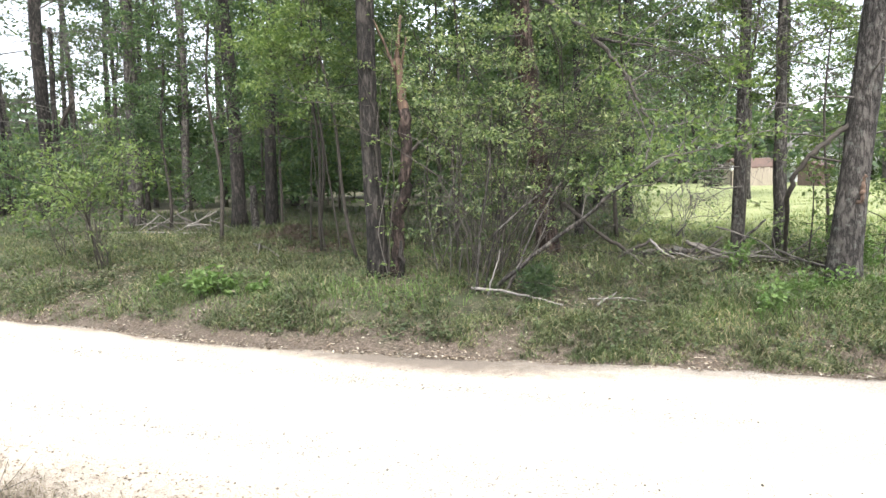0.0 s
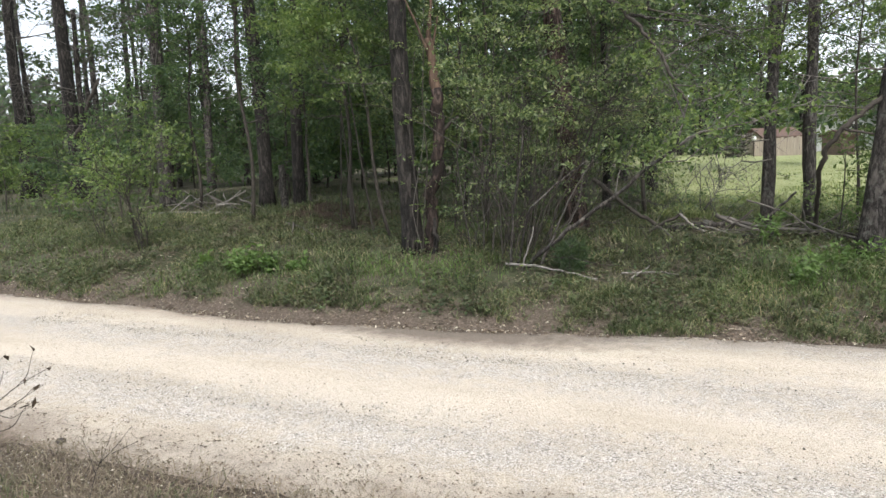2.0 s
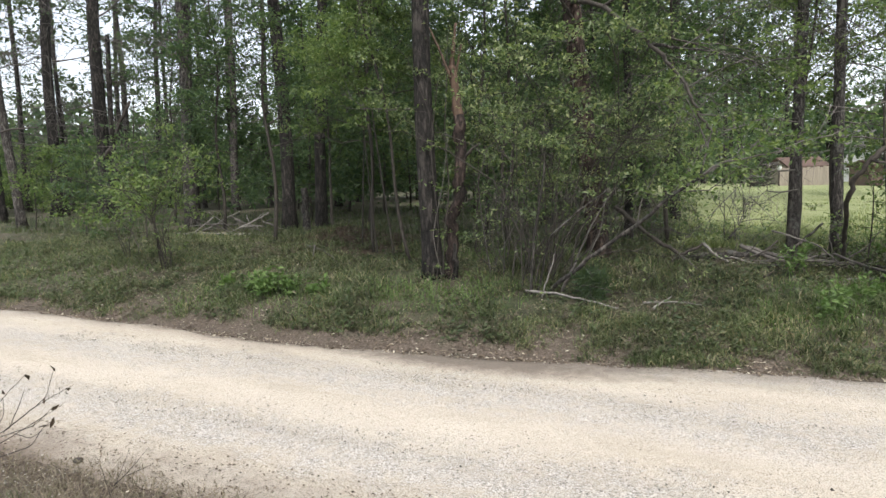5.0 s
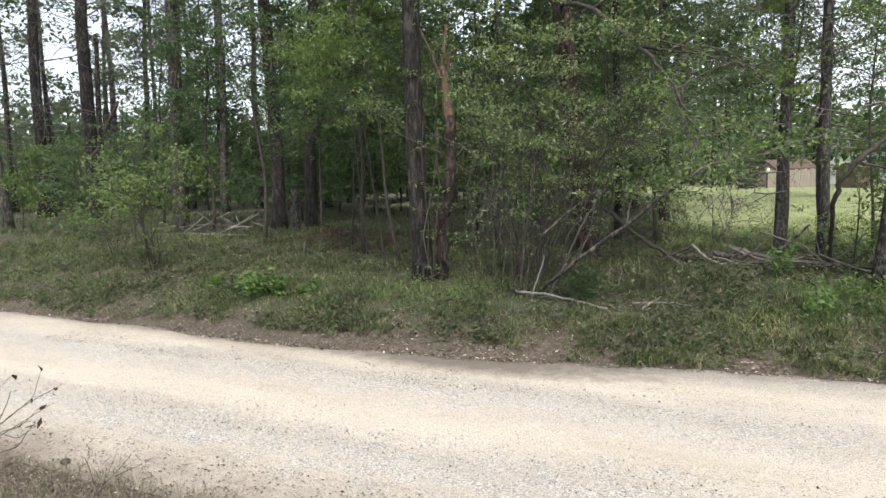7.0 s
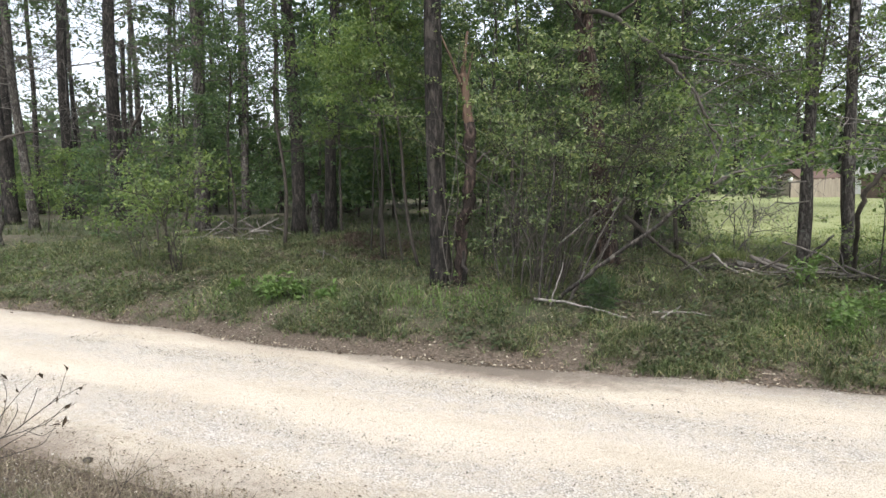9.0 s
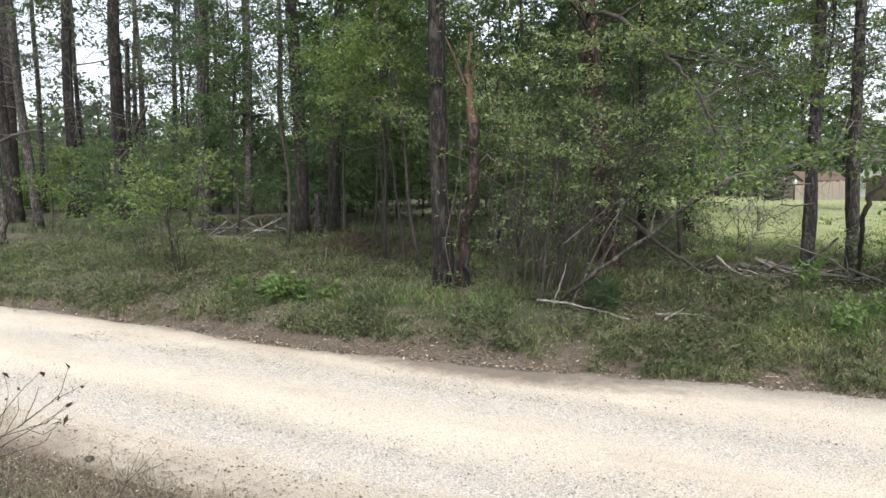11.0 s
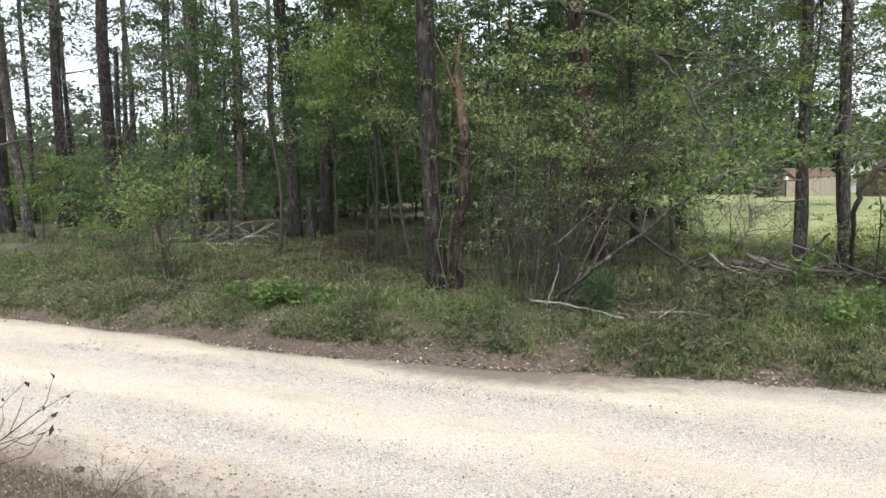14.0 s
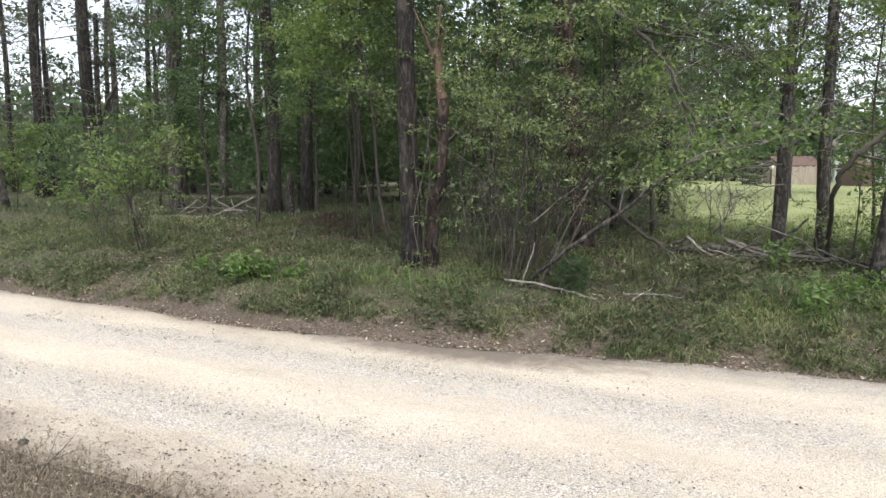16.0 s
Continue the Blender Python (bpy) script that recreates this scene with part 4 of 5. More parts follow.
ob = pole("fallen_branch", [(1.5, 8.7, 1.28), (1.72, 8.6, 1.08), (1.97, 8.6, 0.87), (2.28, 8.55, 0.65), (2.42, 8.5, 0.72), (2.56, 8.5, 0.80)], 0.032, 0.020, M_STEM, None, 6, 45)
tagged(ob, "dark crooked branch fallen at the clearing's edge", "dead branch")
e = world_thing("hanging_branch", "dark curved branch bent down from the leaning pine", "dead branch")
pole("limb", [(4.16, 6.93, 2.13), (3.94, 7.0, 1.94), (3.77, 7.05, 1.77), (3.66, 7.15, 1.57), (3.67, 7.3, 1.33), (3.82, 7.6, 1.01), (3.93, 7.85, 0.64)], 0.030, 0.024, M_STEM, e, 8, 46)
pole("stub", [(3.77, 7.05, 1.77), (4.10, 6.95, 1.68)], 0.018, 0.010, M_STEM, e, 6, 47)
ob = pole("bark_scar", [(4.135, 6.792, 1.27), (4.150, 6.786, 1.38), (4.160, 6.786, 1.46), (4.175, 6.794, 1.56)], 0.030, 0.012, M_ROT, None, 9, 48, 0.28, 0.25)
tagged(ob, "torn strip of orange wood on the leaning pine", "bark")

# fallen sticks on the bank
for k, (pts, r) in enumerate([
        ([(0.25, 7.32, 0.36), (0.55, 7.17, 0.37), (0.88, 6.91, 0.34), (1.13, 6.57, 0.29)], 0.020),
        ([(1.47, 6.54, 0.33), (1.73, 6.86, 0.42)], 0.016),
        ([(1.41, 6.72, 0.36), (1.70, 6.65, 0.37), (1.95, 6.58, 0.37)], 0.013),
        ([(-3.28, 11.11, 0.62), (-2.68, 10.11, 0.60), (-2.33, 9.25, 0.52)], 0.022),
        ([(-3.0, 10.6, 0.58), (-2.85, 10.0, 0.75), (-2.8, 9.7, 0.55)], 0.018),
        ([(2.1, 8.3, 0.55), (2.2, 8.15, 0.70), (2.3, 7.9, 0.56)], 0.018)]):
    pts = [(x, y, max(z, land(x, y) + r * 0.6 + 0.045)) for x, y, z in pts]
    tagged(pole("stick", pts, r * 0.9, r * 0.4, (M_BLEACH, M_TWIG)[k > 2], None, 6, 60 + k), "bleached dead stick lying on the grassy bank", "stick", "sticks on the bank")


def brush_pile(name, a, b, n, seed, long, label, pale, width=0.35, tall=0.22, loose=0.55, thick=1.0):
    rng = np.random.default_rng(seed)
    e = world_thing(name, label, "brush pile")
    a, b = np.array(a, float), np.array(b, float)
    along = (b - a) / np.linalg.norm(b - a)
    side = np.array((-along[1], along[0]))
    for k in range(n):
        c = a + (b - a) * rng.uniform(0, 1) + side * rng.normal() * width * 0.5
        th = rng.normal() * loose
        d = along * math.cos(th) + side * math.sin(th)
        L = long * rng.uniform(0.35, 1.0)
        r = rng.uniform(0.006, 0.022) * thick
        z = rng.uniform(0.01, tall)
        tilt = rng.normal() * 0.33 * loose
        pts = []
        for q in (-0.5, -0.17, 0.17, 0.5):
            p = c + d * q * L + side * rng.normal() * 0.018
            pts.append((p[0], p[1], max(land(p[0], p[1]) + r * 0.7, land(c[0], c[1]) + z + tilt * q * L + rng.normal() * 0.01)))
        pole("stick", pts, r, r * 0.4, (M_STEM, M_TWIG, M_BLEACH, M_STEM)[int(rng.integers(0, 4)) if not pale else int(rng.integers(1, 3))], e, 6, seed * 50 + k)
    for k in range(n // 4):
        c = a + (b - a) * rng.uniform(0, 1)
        a2 = rng.uniform(0, 6.28)
        pts = wander(rng, (c[0], c[1], land(*c)), (math.cos(a2) * 0.8, math.sin(a2) * 0.8, 0.7), rng.uniform(0.3, 0.8), 3, 0.2)
        pole("stick", pts, 0.012, 0.004, M_TWIG, e, 5, seed * 90 + k)


brush_pile("brush_pile", (3.0, 8.4), (4.5, 7.3), 30, 3, 0.95, "long heap of weathered grey dead branches", False, 0.34, 0.09, 0.8, 0.8)
ob = pole("fallen_log", [(2.08, 8.9, 0.57), (2.45, 8.75, 0.585), (2.75, 8.6, 0.62), (3.10, 8.43, 0.66)], 0.060, 0.045, M_GREYBARK, None, 9, 172, 0.16, 0.2)
tagged(ob, "short flaking pale log at the end of the heap", "log")
for k, (pts, r, m) in enumerate([
        ([(2.56, 8.5, 0.80), (2.68, 8.4, 0.66), (2.77, 8.2, 0.50)], 0.020, M_BLEACH),
        ([(3.02, 8.5, 0.77), (3.20, 8.3, 0.66), (3.37, 8.1, 0.60), (3.49, 7.8, 0.50)], 0.026, M_TWIG),
        ([(3.10, 8.33, 0.58), (3.39, 8.3, 0.84)], 0.017, M_STEM),
        ([(3.34, 8.2, 0.58), (3.63, 8.2, 0.83), (3.87, 8.2, 1.05)], 0.024, M_OAK),
        ([(3.23, 8.1, 0.98), (3.50, 8.0, 0.88), (3.68, 7.9, 0.81), (3.84, 7.75, 0.62)], 0.012, M_TWIG),
        ([(3.06, 8.5, 0.74), (3.46, 8.1, 0.62), (3.92, 7.8, 0.62), (4.16, 7.4, 0.56)], 0.030, M_TWIG),
        ([(3.15, 8.0, 0.55), (3.57, 7.9, 0.58), (3.94, 7.7, 0.60)], 0.026, M_OAK),
        ([(3.70, 7.35, 0.47), (3.90, 7.25, 0.50), (4.05, 7.2, 0.53)], 0.022, M_BLEACH),
        ([(3.85, 7.9, 0.71), (3.95, 7.6, 0.64), (4.14, 7.4, 0.56), (4.5, 7.1, 0.50)], 0.015, M_TWIG)]):
    pts = [(x, y, max(z, land(x, y) + r * 0.6)) for x, y, z in pts]
    tagged(pole("dead_branch", pts, r, r * 0.6, m, None, 7, 180 + k, 0.1), "long weathered dead branch lying across the heap", "dead branch", "branches on the heap")
brush_pile("brush_pile", (-6.9, 15.2), (-5.2, 14.4), 24, 4, 1.1, "tangle of pale dead branches on the wood floor", True, 0.7, 0.3, 1.4)
ob = pole("fallen_log", [(-7.6, 14.6, 0.66), (-6.4, 14.25, 0.67), (-5.0, 13.8, 0.65)], 0.024, 0.014, M_BLEACH, None, 7, 70)
tagged(ob, "thin bleached trunk lying on the wood floor", "log")
ob = pole("stump", [(-3.91, 13.44, 0.5), (-3.93, 13.44, 1.1), (-3.96, 13.44, 1.62)], 0.09, 0.065, M_GREYBARK, None, 10, 71)
tagged(ob, "grey rotting stump between two pines", "stump")
e = world_thing("dead_tree", "pale broken dead trunk with one bare branch", "dead tree")
pole("trunk", [(-11.0, 13.5, 0.4), (-11.0, 13.5, 1.5), (-11.1, 13.5, 3.2), (-11.2, 13.5, 5.0)], 0.09, 0.05, M_GREYBARK, e, 9, 72)
pole("branch", [(-11.1, 13.45, 2.71), (-10.59, 13.4, 2.91), (-10.07, 13.4, 3.02), (-9.56, 13.4, 3.02)], 0.035, 0.012, M_STEM, e, 6, 73)
ob = pole("fallen_branch", [(-13.8, 22.9, 2.9), (-13.5, 22.9, 3.3), (-13.26, 22.9, 3.95), (-12.75, 22.9, 4.84)], 0.09, 0.05, M_STEM, None, 8, 74)
tagged(ob, "dark broken limb caught against a pine trunk", "dead branch")
for k, (x, y, h, r, lean) in enumerate([(-3.62, 14.4, 4.0, 0.035, 0.0), (-1.55, 9.6, 3.2, 0.016, -0.12), (-1.9, 10.2, 3.0, 0.014, -0.08), (-2.3, 11.0, 3.4, 0.016, 0.05), (0.1, 9.0, 3.0, 0.016, 0.06), (-8.9, 15.5, 3.2, 0.02, 0.1), (-0.35, 9.6, 3.4, 0.015, 0.05), (-6.7, 12.6, 2.4, 0.015, -0.1)]):
    pts = [(x + lean * z, y, land(x, y) + z - 0.05) for z in np.linspace(0, h, 5)]
    tagged(pole("thin_stem", pts, r, r * 0.4, M_STEM, None, 6, 80 + k), "thin dark bare sapling stem in the understorey", "sapling", "bare stems")


# ---------------------------------------------------------------- low plants
def blades(points, height, width, rng, bend=0.5):
    """Grass blades of three triangles."""
    P = np.asarray(points, float)
    n = len(P)
    a = rng.uniform(0, 2 * np.pi, n)
    out = np.stack([np.cos(a), np.sin(a), np.zeros(n)], 1)
    side = np.stack([-np.sin(a), np.cos(a), np.zeros(n)], 1)
    tw = rng.uniform(-0.8, 0.8, (n, 1))
    side = side * np.cos(tw) + out * np.sin(tw)
    H = height * rng.uniform(0.4, 1.5, (n, 1)) if np.isscalar(height) else np.asarray(height)[:, None] * rng.uniform(0.5, 1.4, (n, 1))
    W = width * rng.uniform(0.6, 1.4, (n, 1))
    B = bend * rng.uniform(0.1, 1.6, (n, 1))
    up = np.array([[0, 0, 1.0]])
    m = P + up * H * 0.6 + out * H * B * 0.35
    t = P + up * H * (1.0 - 0.35 * B) + out * H * B
    v = np.stack([P - side * W, P + side * W, m + side * W * 0.7, m - side * W * 0.7, t], 1).reshape(-1, 3)
    k = (np.arange(n) * 5)[:, None]
    f = np.concatenate([k + np.array([[0, 1, 2]]), k + np.array([[0, 2, 3]]), k + np.array([[3, 2, 4]])], 1).reshape(-1, 3)
    return v, f


def stuff(name, v, f, material, label, category):
    return tagged(mesh_object(name, v, f, material), label, category, "", "stuff")


def scatter(rng, n, u0, u1, d0, d1, power=1.0):
    """Points on the ground by their place along and beyond the track's edge."""
    u = rng.uniform(u0, u1, n)
    d = d0 + (d1 - d0) * rng.random(n) ** power
    c, s = math.cos(ROAD_TURN), math.sin(ROAD_TURN)
    d = d + edge_at(u) * (d > -1.0)
    return 0.85 + c * u - s * d, 5.80 + s * u + c * d


def patchiness(x, y, scale, seed):
    return np.array([noise.noise((a * scale, b * scale, seed)) for a, b in zip(x, y)])


def on_land(x, y, lift=0.0):
    return np.stack([x, y, np.array([land(a, b) for a, b in zip(x, y)]) + lift], 1)


def bare_edge(x, y):
    """Width of the bare strip of soil and rotted leaves along the bank's foot."""
    u = along_track(x, y)
    return -0.04 + 0.25 / (1 + np.exp((u + 0.9) / 0.3)) / (1 + np.exp(-(u + 6.0) / 0.8))


def bank_grass():
    rng = np.random.default_rng(101)
    # tufts of blades, thinned where leaves cover the soil
    x, y = scatter(rng, 15500, -13, 6.0, 0.02, 6.0, 1.7)
    x2, y2 = scatter(rng, 3600, -0.5, 6.0, -0.02, 1.5)
    x, y = np.concatenate([x, x2]), np.concatenate([y, y2])
    d = bank(x, y)
    p = patchiness(x, y, 0.8, 3.0) + 0.7 * patchiness(x, y, 2.6, 9.0)
    keep = rng.random(len(x)) < np.clip((d - bare_edge(x, y) + 0.22 * p) / 0.22, 0.0, 1) * np.clip(0.62 + 1.5 * p, 0.06, 1.0)
    x, y, d, p = x[keep], y[keep], d[keep], p[keep]
    n = 9
    s = 0.035 * np.clip(0.6 + d / 2, 0.6, 1.6)
    x = (x[:, None] + rng.normal(size=(len(x), n)) * s[:, None]).ravel()
    y = (y[:, None] + rng.normal(size=(len(y), n)) * s[:, None]).ravel()
    h = np.repeat((0.06 + 0.10 * np.clip(p + 0.25, 0, 1)) * np.clip(0.55 + d / 1.8, 0.55, 1.15) * rng.uniform(0.6, 1.5, len(p)), n)
    v, f = blades(on_land(x, y, -0.01), h, 0.0046, rng, 1.6)
    stuff("grass", v, f, M_GRASS, "uneven tufted grass on the bank, green with dry straw", "grass")
    x, y = scatter(rng, 12000, -15, 6.5, 0.0, 5.5, 1.2)
    p = patchiness(x, y, 1.2, 17.0)
    keep = (rng.random(len(x)) < np.clip(0.4 + 1.5 * p, 0.05, 1)) & (bank(x, y) > bare_edge(x, y) + 0.08)
    v, f = blades(on_land(x[keep], y[keep], -0.005), 0.085, 0.0034, rng, 2.4)
    stuff("dry_grass", v, f, M_DRY, "dead straw-coloured grass lying in the sward", "grass")
    # taller lush patches
    pts = []
    for cx, cy, r, n in [(3.0, 6.3, 0.6, 500), (3.6, 6.6, 0.8, 1300), (-3.4, 8.2, 0.8, 500), (-1.8, 7.7, 0.9, 600), (-0.6, 7.4, 0.8, 700), (4.6, 6.2, 0.9, 1500), (-9.0, 11.2, 1.2, 600), (-6.5, 9.8, 1.4, 400), (0.2, 9.6, 0.8, 900)]:
        pts.append(np.stack([cx + rng.normal(size=n) * r * 0.6, cy + rng.normal(size=n) * r * 0.4], 1))
    q = np.concatenate(pts)
    q = q[bank(q[:, 0], q[:, 1]) > 0.15]
    v, f = blades(on_land(q[:, 0], q[:, 1], -0.01), 0.12, 0.0042, rng, 1.2)
    stuff("tall_grass", v, f, M_WEED, "lush taller bright green grass on the bank", "grass")


def ground_cover():
    """Small broad-leaved weeds and seedlings in the sward."""
    rng = np.random.default_rng(106)
    x, y = scatter(rng, 10500, -14, 6.5, 0.2, 5.0, 1.4)
    p = patchiness(x, y, 1.4, 21.0)
    k = rng.random(len(x)) < np.clip(0.4 + 1.4 * p, 0.05, 1)
    x, y = x[k], y[k]
    n = len(x)
    hh = rng.uniform(0.03, 0.17, n)
    c = on_land(x, y)
    P = c[:, None, :] + rng.normal(size=(n, 8, 3)) * np.array([0.035, 0.035, 0.0]) + np.array([0, 0, 1.0]) * (hh[:, None, None] * rng.uniform(0.3, 1.0, (n, 8, 1)))
    v, f = leaves(P.reshape(-1, 3), 0.044, rng, 0.0, 0.6, 0.1, 0.6)
    stuff("ground_cover", v, f, M_COVER, "small broad-leaved weeds in the bank grass", "weeds")


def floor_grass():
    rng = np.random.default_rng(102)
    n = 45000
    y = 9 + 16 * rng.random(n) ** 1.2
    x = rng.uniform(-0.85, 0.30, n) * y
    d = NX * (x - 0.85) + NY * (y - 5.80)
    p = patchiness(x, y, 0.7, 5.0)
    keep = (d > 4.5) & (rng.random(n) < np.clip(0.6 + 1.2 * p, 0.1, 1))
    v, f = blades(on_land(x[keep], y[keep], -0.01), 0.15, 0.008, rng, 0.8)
    stuff("woodland_grass", v, f, M_COVER, "thin grass on the wood floor, canopy shade put into its colour", "grass")
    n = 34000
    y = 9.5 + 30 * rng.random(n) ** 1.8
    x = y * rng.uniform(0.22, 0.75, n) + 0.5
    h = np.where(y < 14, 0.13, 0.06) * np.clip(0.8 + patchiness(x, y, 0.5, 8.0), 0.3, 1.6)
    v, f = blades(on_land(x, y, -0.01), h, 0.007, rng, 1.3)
    stuff("clearing_grass", v, f, M_LAWN, "pale green grass of the clearing, sunlight put into its colour", "grass")


def near_verge():
    rng = np.random.default_rng(103)
    x, y = scatter(rng, 40000, -5.6, 0.4, -ROAD_W - 1.1, -ROAD_W + 0.5)
    d = NX * (x - 0.85) + NY * (y - 5.80)
    p = patchiness(x, y, 2.2, 31.0)
    keep = rng.random(len(x)) < np.clip((-ROAD_W + 0.3 + 0.35 * p - d) / 0.6, 0.004, 1)
    x, y = x[keep], y[keep]
    v, f = blades(on_land(x, y, -0.002), 0.05, 0.0022, rng, 1.9)
    stuff("verge_grass", v, f, M_DRY, "short dead brown grass beside the track", "grass")
    x, y = scatter(rng, 7000, -5.6, 0.6, -ROAD_W - 1.1, -ROAD_W - 0.2)
    p = patchiness(x, y, 1.6, 2.0)
    keep = p > 0.0
    v, f = blades(on_land(x[keep], y[keep], -0.005), 0.07, 0.0026, rng, 0.9)
    stuff("verge_tufts", v, f, M_GRASS, "small green tufts in the dead verge grass", "grass")
    x, y = scatter(rng, 6500, -5.6, 0.6, -ROAD_W - 1.1, -ROAD_W + 0.45)
    v, f = leaves(on_land(x, y, 0.02), 0.02, rng, 0.0, 0.5, 0.1, 0.8)
    stuff("verge_litter", v, f, M_LITTER, "crumbled pale dead leaves in the verge", "leaf litter")


def litter():
    rng = np.random.default_rng(104)
    x, y = scatter(rng, 34000, -13, 6, -0.12, 4.8, 1.7)
    p = patchiness(x, y, 0.8, 3.0) + 0.7 * patchiness(x, y, 2.6, 9.0)
    d = bank(x, y)
    keep = rng.random(len(x)) < np.clip(0.5 - 1.0 * p + 0.4 * (d < bare_edge(x, y)), 0.06, 1)
    x, y = x[keep], y[keep]
    mx, my = -2.75 + rng.normal(size=6500) * 0.8, 11.5 + rng.normal(size=6500) * 1.0
    bx, by = -4.9 + rng.normal(size=1800) * 0.7, 9.1 + rng.normal(size=1800) * 0.45
    v, f = leaves(on_land(mx, my, 0.012), 0.045, rng, 0.0, 0.5, 0.2, 0.8)
    stuff("leaf_drift", v, f, M_ROTLEAF, "dark brown rotted leaves drifted over a low mound", "leaf litter")
    x, y = np.concatenate([x, bx]), np.concatenate([y, by])
    v, f = leaves(on_land(x, y, 0.012), 0.036, rng, 0.0, 0.5, 0.2, 0.8)
    stuff("leaf_litter", v, f, M_LITTER, "scattered dry brown fallen leaves on the bank", "leaf litter")
    x, y = scatter(rng, 2600, -7, 5, -ROAD_W - 0.6, -0.02)
    v, f = leaves(on_land(x, y, 0.012), 0.020, rng, 0.0, 0.3, 0.1, 0.95)
    stuff("track_litter", v, f, M_LITTERDARK, "small dead leaves and bits of twig on the track", "leaf litter")


def stones():
    rng = np.random.default_rng(105)
    x, y = scatter(rng, 46000, -6, 4.5, -ROAD_W - 0.5, 0.05)
    d = NX * (x - 0.85) + NY * (y - 5.80)
    band = np.abs(np.sin((d + 0.62) * 2.35))
    keep = rng.random(len(x)) < 0.22 + 0.78 * np.clip(band * 1.5 - 0.6 + patchiness(x, y, 1.0, 6.0), 0, 1)
    x, y = x[keep], y[keep]
    n = len(x)
    r = rng.gamma(2.0, 0.0010, n) + 0.0022
    c = np.stack([x, y, np.full(n, 0.008)], 1)
    unit = np.array([(1, 0, 0), (0, 1, 0), (-1, 0, 0), (0, -1, 0), (0, 0, 0.8), (0, 0, -0.8)])
    jit = 1 + 0.35 * rng.normal(size=(n, 6, 1))
    ang = rng.uniform(0, 6.28, n)
    R = np.zeros((n, 3, 3))
    R[:, 0, 0], R[:, 0, 1], R[:, 1, 0], R[:, 1, 1], R[:, 2, 2] = np.cos(ang), -np.sin(ang), np.sin(ang), np.cos(ang), 1
    v = (c[:, None, :] + np.einsum("nij,kj->nki", R, unit) * jit * r[:, None, None]).reshape(-1, 3)
    tri = np.array([(0, 1, 4), (1, 2, 4), (2, 3, 4), (3, 0, 4), (1, 0, 5), (2, 1, 5), (3, 2, 5), (0, 3, 5)])
    f = ((np.arange(n) * 6)[:, None, None] + tri[None]).reshape(-1, 3)
    stuff("gravel", v, f, M_STONE, "loose pale and grey gravel on the track", "gravel")
    bm = bmesh.new()
    bmesh.ops.create_icosphere(bm, subdivisions=2, radius=0.028)
    for w in bm.verts:
        w.co *= 1 + 0.3 * noise.noise(w.co * 40)
        w.co.z *= 0.6
    me = bpy.data.meshes.new("stone")
    bm.to_mesh(me)
    bm.free()
    me.materials.append(M_STEM)
    ob = new("stone", me)
    ob.location = (-2.64, 3.63, 0.02)
    tagged(ob, "small dark stone on the gravel shoulder", "stone")


def weed(x, y, seed, height, stems, size, label, material, name="weed"):
    rng = np.random.default_rng(seed)
    e = thing(name, x, y, label, "plant", "weeds on the bank")
    anchors = []
    for k in range(stems):
        a = rng.uniform(0, 6.28)
        pts = wander(rng, (rng.normal() * 0.06, rng.normal() * 0.06, -0.02), (math.cos(a) * 0.5, math.sin(a) * 0.5, 1), height * rng.uniform(0.6, 1.2), 5, 0.12, 0.03)
        v, f = tubes([(pts, np.linspace(0.004, 0.002, 6))], 4)
        mesh_object("stem", v, f, M_WEED, e)
        anchors += pts[2:]
    v, f = leaves(np.repeat(np.array(anchors), 5, 0), size, rng, -0.05, 0.42, 0.25, 0.4)
    mesh_object("foliage", v, f, material, e)["kind"] = "stuff"


def seedling(x, y):
    rng = np.random.default_rng(110)
    e = thing("pine_seedling", x, y, "small soft dark green pine seedling by the thicket", "seedling")
    pts = np.stack([rng.normal(size=1500) * 0.07, rng.normal(size=1500) * 0.07, rng.uniform(0.03, 0.30, 1500)], 1)
    v, f = tubes([([(0, 0, -0.03), (0, 0, 0.2), (0.01, 0, 0.4)], (0.012, 0.009, 0.004))], 6)
    mesh_object("stem", v, f, M_STEM, e)
    v, f = leaves(pts, 0.10, rng, -0.5, 0.06, 0.1)
    mesh_object("needles", v, f, M_LEAF_MID, e)["kind"] = "stuff"


